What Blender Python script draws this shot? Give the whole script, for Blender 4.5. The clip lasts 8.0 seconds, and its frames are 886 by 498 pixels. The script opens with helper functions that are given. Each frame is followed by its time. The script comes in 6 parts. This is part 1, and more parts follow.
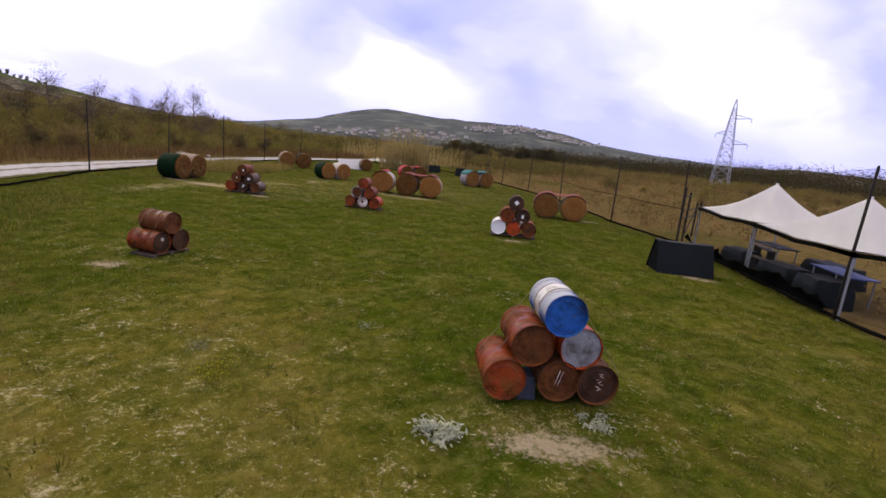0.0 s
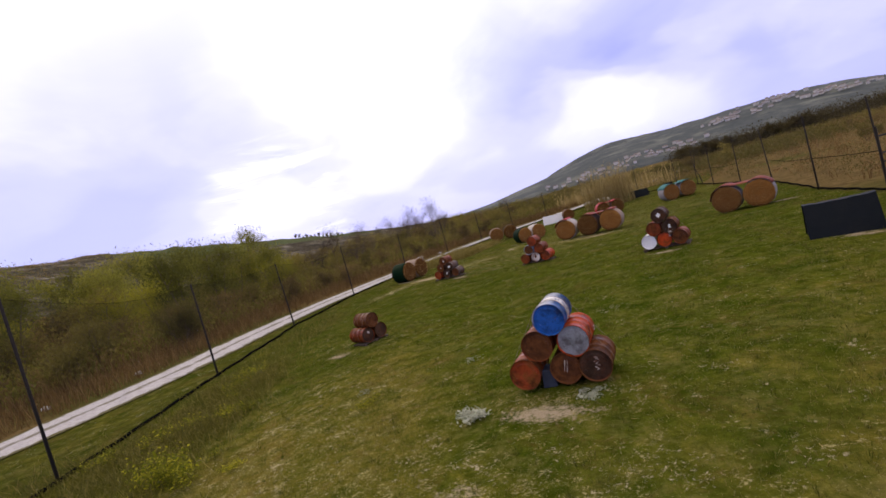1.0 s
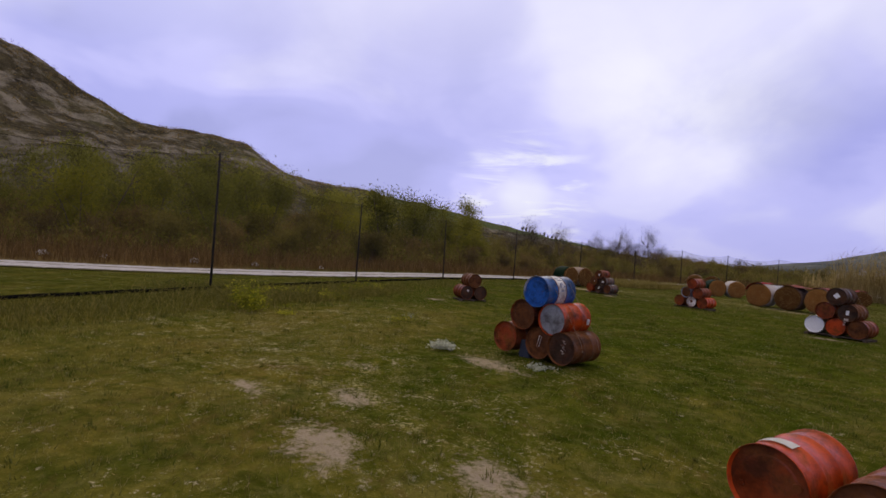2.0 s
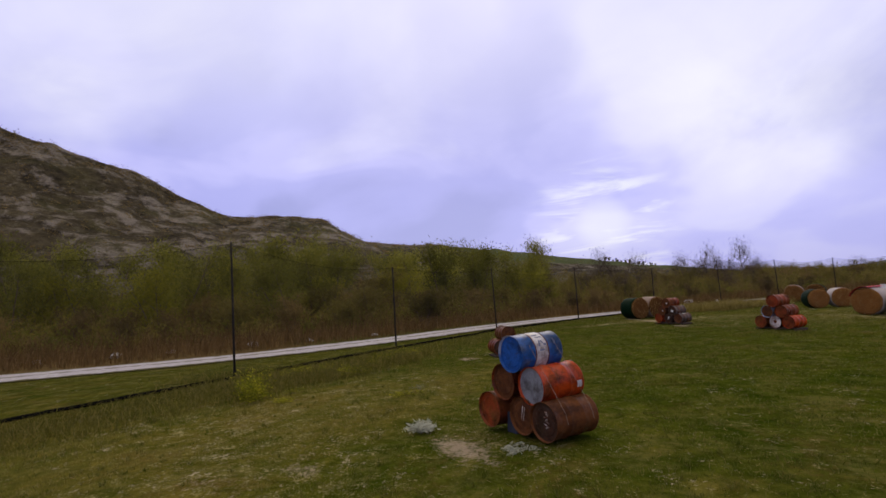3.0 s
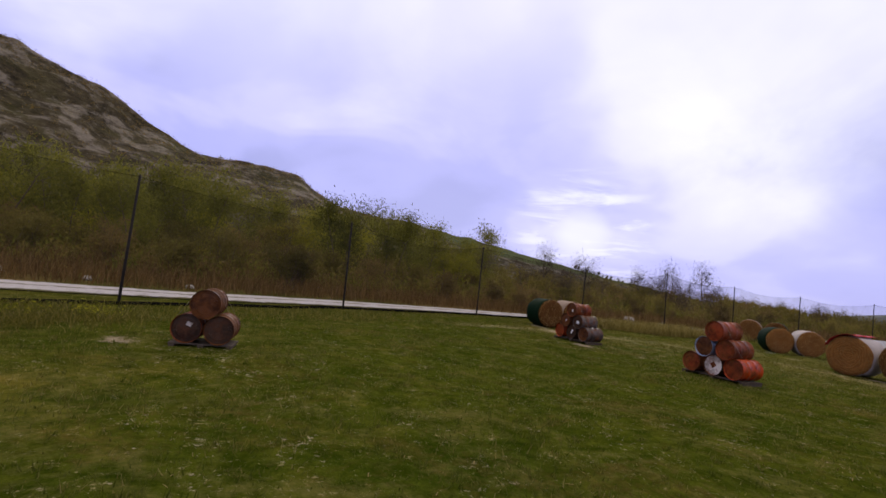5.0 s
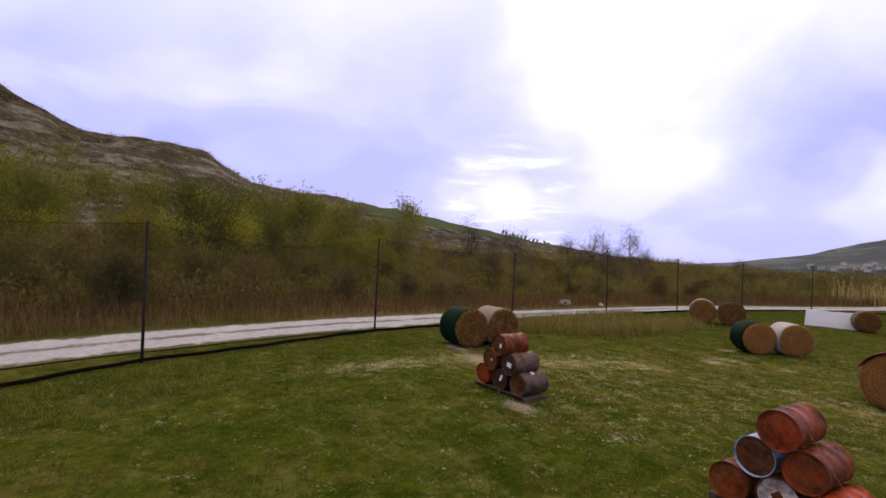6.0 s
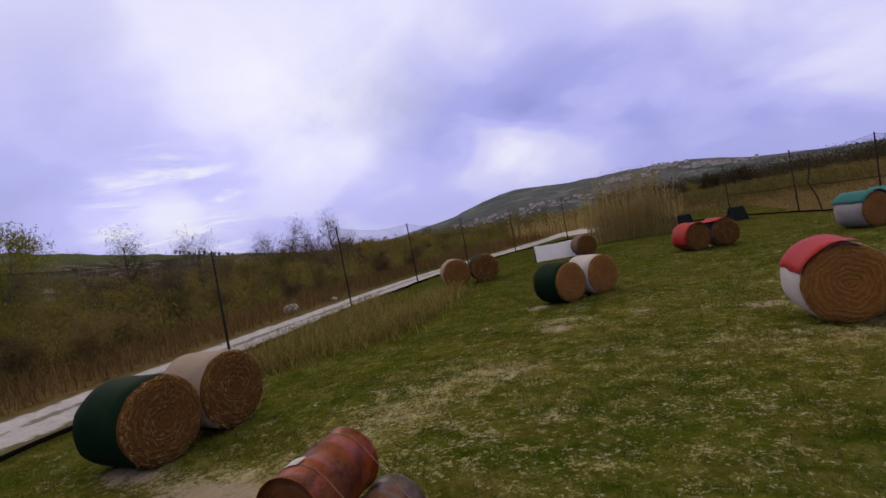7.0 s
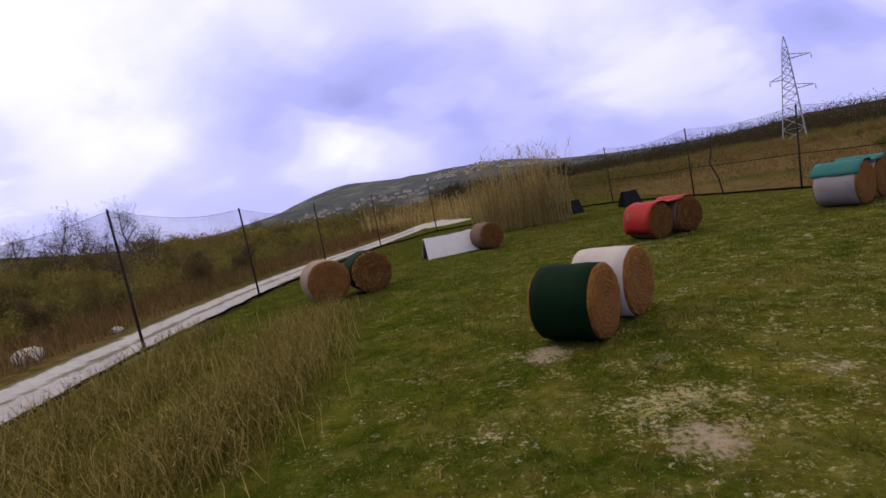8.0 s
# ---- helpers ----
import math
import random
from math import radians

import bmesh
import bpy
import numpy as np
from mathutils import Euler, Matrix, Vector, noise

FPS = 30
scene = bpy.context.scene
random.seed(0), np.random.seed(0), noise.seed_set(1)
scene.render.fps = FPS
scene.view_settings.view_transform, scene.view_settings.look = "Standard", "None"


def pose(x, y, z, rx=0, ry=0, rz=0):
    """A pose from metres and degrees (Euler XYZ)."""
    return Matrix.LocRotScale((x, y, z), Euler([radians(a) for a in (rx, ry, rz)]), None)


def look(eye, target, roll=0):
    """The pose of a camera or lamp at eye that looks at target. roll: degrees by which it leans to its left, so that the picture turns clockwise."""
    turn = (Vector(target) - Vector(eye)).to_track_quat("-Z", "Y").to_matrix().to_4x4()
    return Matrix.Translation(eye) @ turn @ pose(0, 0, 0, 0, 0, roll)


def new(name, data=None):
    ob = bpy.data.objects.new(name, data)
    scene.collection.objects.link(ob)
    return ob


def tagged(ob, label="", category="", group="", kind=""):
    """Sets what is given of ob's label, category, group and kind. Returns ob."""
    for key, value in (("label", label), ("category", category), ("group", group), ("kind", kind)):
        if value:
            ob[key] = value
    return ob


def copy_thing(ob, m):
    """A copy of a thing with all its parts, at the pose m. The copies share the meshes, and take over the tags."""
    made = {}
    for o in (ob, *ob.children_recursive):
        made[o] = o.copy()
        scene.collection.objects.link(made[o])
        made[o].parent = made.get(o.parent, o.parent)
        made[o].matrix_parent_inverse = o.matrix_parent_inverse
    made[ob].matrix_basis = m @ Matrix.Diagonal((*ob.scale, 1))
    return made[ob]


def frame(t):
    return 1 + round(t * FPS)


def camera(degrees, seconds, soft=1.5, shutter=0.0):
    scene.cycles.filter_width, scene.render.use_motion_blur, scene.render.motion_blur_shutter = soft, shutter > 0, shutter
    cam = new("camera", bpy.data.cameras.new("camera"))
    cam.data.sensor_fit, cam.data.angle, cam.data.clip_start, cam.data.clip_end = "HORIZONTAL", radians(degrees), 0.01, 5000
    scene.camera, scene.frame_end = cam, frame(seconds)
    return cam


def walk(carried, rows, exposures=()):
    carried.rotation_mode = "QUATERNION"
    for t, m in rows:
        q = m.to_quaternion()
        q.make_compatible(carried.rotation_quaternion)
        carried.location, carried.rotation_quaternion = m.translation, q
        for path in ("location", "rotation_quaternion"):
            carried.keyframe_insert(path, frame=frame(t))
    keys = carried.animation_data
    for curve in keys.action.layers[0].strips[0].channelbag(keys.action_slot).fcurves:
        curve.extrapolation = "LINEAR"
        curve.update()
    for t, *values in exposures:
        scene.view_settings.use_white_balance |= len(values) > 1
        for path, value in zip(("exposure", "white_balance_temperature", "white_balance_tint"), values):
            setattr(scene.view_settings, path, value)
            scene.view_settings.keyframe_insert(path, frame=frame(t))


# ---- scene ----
cam = camera(83.0, 8.0, soft=1.6)
# the plan is drawn in units of 1.14 m, which gives the drums and bales their true size
UNIT = 1.14
# seconds, eye, target, roll
PATH = [
    (0.0, (1.69, -1.93, 2.96), (1.150, 2.942, 1.955), 5.91),
    (0.5, (4.01, -3.14, 3.45), (1.573, 1.134, 2.571), -11.95),
    (1.0, (5.99, -3.45, 3.13), (3.147, 0.653, 2.867), -15.60),
    (1.5, (7.83, -2.84, 2.25), (4.168, 0.555, 2.235), 0.52),
    (1.7, (8.37, -2.39, 1.80), (4.279, 0.486, 1.782), 5.89),
    (2.8, (9.29, -0.30, 1.74), (4.645, 1.535, 1.911), -2.15),
    (3.0, (8.96, 0.35, 2.05), (4.326, 2.168, 2.519), -3.70),
    (3.5, (7.94, 2.12, 2.33), (3.528, 4.420, 2.843), -12.53),
    (4.0, (6.75, 3.68, 1.57), (2.385, 6.119, 1.782), -14.01),
    (4.5, (5.27, 5.95, 1.41), (0.809, 8.153, 1.898), -3.79),
    (4.7, (4.78, 6.77, 1.38), (0.208, 8.746, 1.837), 4.06),
    (5.8, (-0.41, 11.51, 2.74), (-4.911, 13.679, 2.731), 6.41),
    (6.0, (-1.46, 12.24, 2.90), (-5.690, 14.908, 2.961), 2.57),
    (6.5, (-4.93, 14.66, 2.84), (-8.014, 18.590, 2.945), -7.00),
    (7.0, (-7.70, 16.93, 2.45), (-9.675, 21.522, 2.297), -10.50),
    (7.5, (-9.89, 19.82, 2.49), (-11.233, 24.627, 2.197), -12.34),
    (8.0, (-11.54, 23.50, 2.37), (-11.941, 28.460, 1.862), -10.76),
]
EXPOSURES = [(0.0, 0.28), (0.5, 0.62), (1.0, 0.17), (1.5, -0.44), (1.7, -0.46), (2.8, -0.42), (3.0, -0.42), (3.5, -0.85), (4.0, -0.4), (4.5, -0.46), (4.7, -0.4), (5.8, 0.0), (6.0, -0.04), (6.5, -0.38), (7.0, -0.48), (7.5, -0.42), (8.0, -0.17)]
walk(cam, [(t, look(Vector(eye) * UNIT, Vector(target) * UNIT, roll)) for t, eye, target, roll in PATH], EXPOSURES)

# ---- light: an overcast spring sky with a broad, weak sun behind the clouds ----
SUN_AZ, SUN_EL = radians(-60), radians(38)


def sky_way(az, el):
    az, el = radians(az), radians(el)
    return (math.sin(az) * math.cos(el), math.cos(az) * math.cos(el), math.sin(el))


def sky_world():
    w = bpy.data.worlds.new("sky")
    scene.world = w
    w.use_nodes = True
    nt = w.node_tree
    nt.nodes.clear()
    nd, ln = nt.nodes.new, nt.links.new
    co = nd("ShaderNodeTexCoord")
    sep = nd("ShaderNodeSeparateXYZ")
    ln(co.outputs["Generated"], sep.inputs[0])
    # the cloud deck: the view direction met with a flat layer overhead
    up = nd("ShaderNodeMath"); up.operation = "MAXIMUM"; up.inputs[1].default_value = 0.0
    ln(sep.outputs["Z"], up.inputs[0])
    lift = nd("ShaderNodeMath"); lift.operation = "ADD"; lift.inputs[1].default_value = 0.42
    ln(up.outputs[0], lift.inputs[0])
    deck = nd("ShaderNodeVectorMath"); deck.operation = "DIVIDE"
    ln(co.outputs["Generated"], deck.inputs[0])
    ln(lift.outputs[0], deck.inputs[1])

    def cloud(scale, detail, rough, offset, warp=0.6, stretch=(1, 1, 0.2)):
        mp = nd("ShaderNodeMapping")
        mp.inputs["Location"].default_value = offset
        mp.inputs["Scale"].default_value = stretch
        ln(deck.outputs[0], mp.inputs[0])
        n = nd("ShaderNodeTexNoise")
        n.inputs["Scale"].default_value = scale
        n.inputs["Detail"].default_value = detail
        n.inputs["Roughness"].default_value = rough
        n.inputs["Distortion"].default_value = warp
        ln(mp.outputs[0], n.inputs["Vector"])
        return n.outputs["Fac"]

    def ramp(fac, stops):
        r = nd("ShaderNodeValToRGB")
        r.color_ramp.interpolation = "EASE"
        while len(r.color_ramp.elements) < len(stops):
            r.color_ramp.elements.new(0.5)
        for e, (p, c) in zip(r.color_ramp.elements, stops):
            e.position, e.color = p, (*c, 1)
        ln(fac, r.inputs[0])
        return r.outputs[0]

    def mix(fac, a, b, mode="MIX"):
        m = nd("ShaderNodeMix")
        m.data_type, m.blend_type = "RGBA", mode
        for k, v in ((0, fac), (6, a), (7, b)):
            if isinstance(v, (int, float)):
                m.inputs[k].default_value = v
            elif isinstance(v, tuple):
                m.inputs[k].default_value = (*v, 1)
            else:
                ln(v, m.inputs[k])
        return m.outputs[2]

    big = cloud(0.75, 2, 0.5, (3.1, 1.7, 0), 0.3)
    small = cloud(2.1, 4, 0.45, (7.3, 0.4, 0), 0.3)
    both = nd("ShaderNodeMix"); both.data_type = "FLOAT"
    both.inputs[0].default_value = 0.42
    ln(big, both.inputs[2]); ln(small, both.inputs[3])
    col = ramp(both.outputs[0], [(0.37, (0.34, 0.36, 0.80)), (0.45, (0.47, 0.48, 1.03)), (0.50, (0.64, 0.63, 1.18)), (0.56, (0.88, 0.86, 1.22)), (0.66, (1.16, 1.15, 1.28))])
    # brighter towards the veiled sun
    sun_dir = (math.sin(SUN_AZ) * math.cos(SUN_EL), math.cos(SUN_AZ) * math.cos(SUN_EL), math.sin(SUN_EL))
    dot = nd("ShaderNodeVectorMath"); dot.operation = "DOT_PRODUCT"
    ln(co.outputs["Generated"], dot.inputs[0])
    dot.inputs[1].default_value = sun_dir
    glow = nd("ShaderNodeMapRange"); glow.interpolation_type = "SMOOTHSTEP"
    glow.inputs["From Min"].default_value, glow.inputs["From Max"].default_value = 0.55, 1.0
    glow.inputs["To Max"].default_value = 0.35
    ln(dot.outputs["Value"], glow.inputs["Value"])
    col = mix(glow.outputs[0], col, (0.95, 0.93, 1.42))
    # broad thin and thick places in the cloud deck: azimuth, elevation, half width, thin (+) or thick (-)
    ragged = ramp(cloud(1.7, 5, 0.6, (5.2, 9.1, 0), 0.5), [(0.25, (0.15, 0.15, 0.15)), (0.75, (1, 1, 1))])
    drift_noise = nd("ShaderNodeTexNoise")
    drift_noise.inputs["Scale"].default_value, drift_noise.inputs["Detail"].default_value = 3.2, 4
    ln(co.outputs["Generated"], drift_noise.inputs["Vector"])
    drift_by = nd("ShaderNodeVectorMath"); drift_by.operation = "MULTIPLY_ADD"
    ln(drift_noise.outputs["Color"], drift_by.inputs[0])
    drift_by.inputs[1].default_value = (0.5, 0.5, 0.22)
    ln(co.outputs["Generated"], drift_by.inputs[2])
    drifted = nd("ShaderNodeVectorMath"); drifted.operation = "SUBTRACT"
    ln(drift_by.outputs[0], drifted.inputs[0]); drifted.inputs[1].default_value = (0.25, 0.25, 0.11)
    way = nd("ShaderNodeVectorMath"); way.operation = "NORMALIZE"
    ln(drifted.outputs[0], way.inputs[0])
    for az, el, wide, thin_by in ((-31, 19, 15, 0.6), (-42, 27, 15, 0.5), (-104, 27, 15, 0.6), (-88, 34, 15, 0.45), (-67, 20, 18, -0.5), (-14, 16, 12, -0.45), (-24, 14, 9, -0.3), (3, 9.5, 12, -0.45), (18, 14, 13, 0.4), (-24, 5, 9, -0.3)):
        toward = nd("ShaderNodeVectorMath"); toward.operation = "DOT_PRODUCT"
        ln(way.outputs[0], toward.inputs[0])
        toward.inputs[1].default_value = sky_way(az, el)
        lobe = nd("ShaderNodeMapRange"); lobe.interpolation_type = "SMOOTHSTEP"
        lobe.inputs["From Min"].default_value, lobe.inputs["From Max"].default_value = math.cos(radians(wide)), 1.0
        lobe.inputs["To Max"].default_value = abs(thin_by) * 1.25
        ln(toward.outputs["Value"], lobe.inputs["Value"])
        torn_lobe = nd("ShaderNodeMath"); torn_lobe.operation = "MULTIPLY"; torn_lobe.use_clamp = True
        ln(lobe.outputs[0], torn_lobe.inputs[0]); ln(ragged, torn_lobe.inputs[1])
        col = mix(torn_lobe.outputs[0], col, (1.2, 1.18, 1.28) if thin_by > 0 else (0.42, 0.43, 0.92))
    # thicker cloud low down, and the rift near the skyline where the light breaks through
    low = nd("ShaderNodeMapRange"); low.interpolation_type = "SMOOTHSTEP"
    low.inputs["From Min"].default_value, low.inputs["From Max"].default_value = 0.16, 0.0
    low.inputs["To Max"].default_value = 0.75
    ln(sep.outputs["Z"], low.inputs["Value"])
    col = mix(low.outputs[0], col, (0.52, 0.53, 1.02))
    rift = nd("ShaderNodeVectorMath"); rift.operation = "DOT_PRODUCT"
    ln(co.outputs["Generated"], rift.inputs[0])
    rift.inputs[1].default_value = sky_way(-50.5, 6.7)
    streak = cloud(2.6, 5, 0.6, (1.3, 5.2, 0), 0.4, (1, 1, 7))
    spread = nd("ShaderNodeMapRange"); spread.interpolation_type = "SMOOTHSTEP"
    spread.inputs["From Min"].default_value, spread.inputs["From Max"].default_value = 0.988, 1.0
    ln(rift.outputs["Value"], spread.inputs["Value"])
    torn = nd("ShaderNodeMapRange"); torn.interpolation_type = "SMOOTHSTEP"
    torn.inputs["From Min"].default_value, torn.inputs["From Max"].default_value = 0.49, 0.66
    ln(streak, torn.inputs["Value"])
    both2 = nd("ShaderNodeMath"); both2.operation = "MULTIPLY"
    ln(spread.outputs[0], both2.inputs[0]); ln(torn.outputs[0], both2.inputs[1])
    spot = nd("ShaderNodeMapRange"); spot.interpolation_type = "SMOOTHSTEP"
    spot.inputs["From Min"].default_value, spot.inputs["From Max"].default_value = 0.9982, 1.0
    spot.inputs["To Max"].default_value = 0.5
    ln(rift.outputs["Value"], spot.inputs["Value"])
    torn2 = nd("ShaderNodeMath"); torn2.operation = "MAXIMUM"
    ln(both2.outputs[0], torn2.inputs[0]); ln(spot.outputs[0], torn2.inputs[1])
    col = mix(torn2.outputs[0], col, (1.12, 1.12, 1.2))
    # the upper deck is paler than the low one
    upper = nd("ShaderNodeMapRange"); upper.interpolation_type = "SMOOTHSTEP"
    upper.inputs["From Min"].default_value, upper.inputs["From Max"].default_value = 0.2, 0.52
    upper.inputs["To Max"].default_value = 0.5
    ln(sep.outputs["Z"], upper.inputs["Value"])
    col = mix(upper.outputs[0], col, (1.06, 1.05, 1.26))
    # overhead the cloud thins to a brighter, warmer white
    high = nd("ShaderNodeMapRange"); high.interpolation_type = "SMOOTHSTEP"
    high.inputs["From Min"].default_value, high.inputs["From Max"].default_value = 0.56, 0.86
    ln(sep.outputs["Z"], high.inputs["Value"])
    col = mix(high.outputs[0], col, (1.26, 1.08, 0.76))
    air = nd("ShaderNodeTexSky")
    air.sky_type, air.sun_disc = "NISHITA", False
    air.sun_elevation, air.sun_rotation = SUN_EL, SUN_AZ
    clear = mix(1.0, air.outputs[0], (0.1, 0.1, 0.1), "MULTIPLY")
    col = mix(0.06, col, clear)
    bg = nd("ShaderNodeBackground")
    bg.inputs["Strength"].default_value = 1.12
    ln(col, bg.inputs["Color"])
    out = nd("ShaderNodeOutputWorld")
    ln(bg.outputs[0], out.inputs[0])


sky_world()
sun = new("sun", bpy.data.lights.new("sun", "SUN"))
sun.data.energy, sun.data.angle, sun.data.color = 0.9, radians(22), (1.0, 0.88, 0.66)
sun.matrix_world = look((0, 0, 50), (-50 * math.sin(SUN_AZ) / math.tan(SUN_EL), -50 * math.cos(SUN_AZ) / math.tan(SUN_EL), 0))


# ---- materials ----
class Nodes:
    """A small helper to write node materials in few lines."""

    def __init__(self, name, rough=0.9, spec=0.3, metal=0.0):
        self.m = bpy.data.materials.new(name)
        self.m.use_nodes = True
        self.t = self.m.node_tree
        self.b = self.t.nodes["Principled BSDF"]
        self.b.inputs["Roughness"].default_value = rough
        self.b.inputs["Specular IOR Level"].default_value = spec
        self.b.inputs["Metallic"].default_value = metal
        self.co = self.t.nodes.new("ShaderNodeTexCoord").outputs["Object"]

    def n(self, kind, **ins):
        node = self.t.nodes.new("ShaderNode" + kind)
        for k, v in ins.items():
            self.set(node.inputs[k.replace("_", " ")], v)
        return node

    def set(self, socket, v):
        if isinstance(v, bpy.types.NodeSocket):
            self.t.links.new(v, socket)
        else:
            socket.default_value = v

    def noise(self, scale, detail=4, rough=0.55, vec=None, warp=0.0, stretch=None):
        vec = vec or self.co
        if stretch:
            vec = self.n("Mapping", Vector=vec, Scale=stretch).outputs[0]
        return self.n("TexNoise", Vector=vec, Scale=scale, Detail=detail, Roughness=rough, Distortion=warp).outputs["Fac"]

    def ramp(self, fac, stops, ease="LINEAR"):
        r = self.n("ValToRGB", Fac=fac)
        r.color_ramp.interpolation = ease
        while len(r.color_ramp.elements) < len(stops):
            r.color_ramp.elements.new(0.5)
        for e, (p, c) in zip(r.color_ramp.elements, stops):
            e.position = p
            e.color = (*c, 1) if isinstance(c, tuple) else (c, c, c, 1)
        return r.outputs[0]

    def mix(self, fac, a, b, mode="MIX"):
        m = self.n("Mix")
        m.data_type, m.blend_type = "RGBA", mode
        for k, v in ((0, fac), (6, a), (7, b)):
            self.set(m.inputs[k], (*v, 1) if isinstance(v, tuple) and len(v) == 3 else v)
        return m.outputs[2]

    def math(self, op, a, b=0.0):
        m = self.n("Math")
        m.operation = op
        self.set(m.inputs[0], a)
        self.set(m.inputs[1], b)
        return m.outputs[0]

    def random(self):
        return self.n("ObjectInfo").outputs["Random"]

    def island(self):
        return self.n("NewGeometry").outputs["Random Per Island"]

    def shift(self):
        """Moves the pattern from object to object, so that no two share their stains."""
        v = self.n("VectorMath")
        v.operation = "ADD"
        self.set(v.inputs[0], self.co)
        self.set(v.inputs[1], self.math("MULTIPLY", self.random(), 60.0))
        self.co = v.outputs[0]

    def attr(self, name):
        a = self.n("Attribute")
        a.attribute_name = name
        return a.outputs["Fac"]

    def done(self, color, bump=None, strength=0.3, distance=0.02, rough=None):
        self.set(self.b.inputs["Base Color"], (*color, 1) if isinstance(color, tuple) else color)
        if rough is not None:
            self.set(self.b.inputs["Roughness"], rough)
        if bump is not None:
            bp = self.n("Bump", Height=bump, Strength=strength, Distance=distance)
            self.t.links.new(bp.outputs[0], self.b.inputs["Normal"])
        return self.m


def drum_paint(name, paint, rust=(0.13, 0.045, 0.013), worn=0.5, gloss=0.36, pale_top=None, stains=True):
    """Old sheet-metal paint with rust breaking through, dirt runs and dents."""
    k = Nodes(name, gloss, 0.2)
    own = k.n("SeparateXYZ", Vector=k.co)
    k.shift()
    n1 = k.noise(3.4, 8, 0.68, warp=0.15)
    n2 = k.noise(22, 5, 0.6)
    fade = k.mix(k.ramp(k.noise(1.3, 2), [(0.3, 0.0), (0.7, 1.0)]), paint, tuple(min(1, c * 1.25 + 0.006) for c in paint))
    rusty = k.mix(n2, tuple(c * 0.6 for c in rust), tuple(c * 1.6 for c in rust))
    mask = k.ramp(n1, [(1 - worn - 0.1, 0.0), (1 - worn + 0.04, 1.0)])
    col = k.mix(mask, fade, rusty)
    col = k.mix(k.math("MULTIPLY", k.ramp(k.noise(60, 3), [(0.45, 0.0), (0.7, 1.0)]), 0.25), col, (0.07, 0.045, 0.028))
    stain = k.ramp(k.noise(3.6, 7, 0.72, warp=0.2, stretch=(1, 0.6, 1)), [(0.46, (1, 1, 1)), (0.62, (0.38, 0.34, 0.32))])
    if stains:
        col = k.mix(1.0, col, stain, "MULTIPLY")
    if pale_top:
        # paler along the upper side, with a broken edge
        side = k.math("ADD", k.math("SUBTRACT", own.outputs["Z"], k.math("MULTIPLY", own.outputs["X"], 0.8)), k.math("MULTIPLY", k.math("SUBTRACT", n1, 0.5), 0.3))
        col = k.mix(k.ramp(side, [(0.10, 0.0), (0.24, 0.85)]), col, pale_top)
    return k.done(col, k.mix(0.5, n1, n2), 0.45, 0.012, rough=k.ramp(mask, [(0, gloss), (1, 0.8)]))


M = {
    "rust_red": drum_paint("rust_red_drum", (0.20, 0.034, 0.006), rust=(0.13, 0.038, 0.007), worn=0.46),
    "orange": drum_paint("orange_red_drum", (0.42, 0.048, 0.003), rust=(0.17, 0.04, 0.006), worn=0.40),
    "brown": drum_paint("brown_drum", (0.105, 0.033, 0.008), rust=(0.11, 0.036, 0.007), worn=0.50),
    "dark": drum_paint("dark_brown_drum", (0.040, 0.020, 0.010), rust=(0.07, 0.028, 0.012), worn=0.45),
    "blue": drum_paint("blue_drum", (0.008, 0.085, 0.30), rust=(0.12, 0.16, 0.24), worn=0.36, gloss=0.4, pale_top=(0.42, 0.43, 0.47)),
    "band_white": drum_paint("white_drum_band", (0.60, 0.58, 0.56), rust=(0.32, 0.17, 0.10), worn=0.3),
    "blue_lid": drum_paint("blue_drum_lid", (0.006, 0.075, 0.30), rust=(0.07, 0.04, 0.035), worn=0.36, gloss=0.5),
    "grey": drum_paint("grey_drum_lid", (0.24, 0.25, 0.26), worn=0.24),
    "slate": drum_paint("slate_grey_drum", (0.085, 0.066, 0.056), worn=0.42),
    "pale_blue": drum_paint("pale_blue_drum", (0.33, 0.42, 0.60), rust=(0.20, 0.13, 0.12), worn=0.34),
    "white": drum_paint("white_drum", (0.74, 0.73, 0.72), rust=(0.45, 0.34, 0.24), worn=0.16, stains=False),
    "white_rust": drum_paint("white_rusty_lid", (0.62, 0.56, 0.50), rust=(0.22, 0.07, 0.04), worn=0.42),
    "red_lid": drum_paint("red_drum_lid", (0.24, 0.036, 0.006), rust=(0.16, 0.05, 0.008), worn=0.45),
}


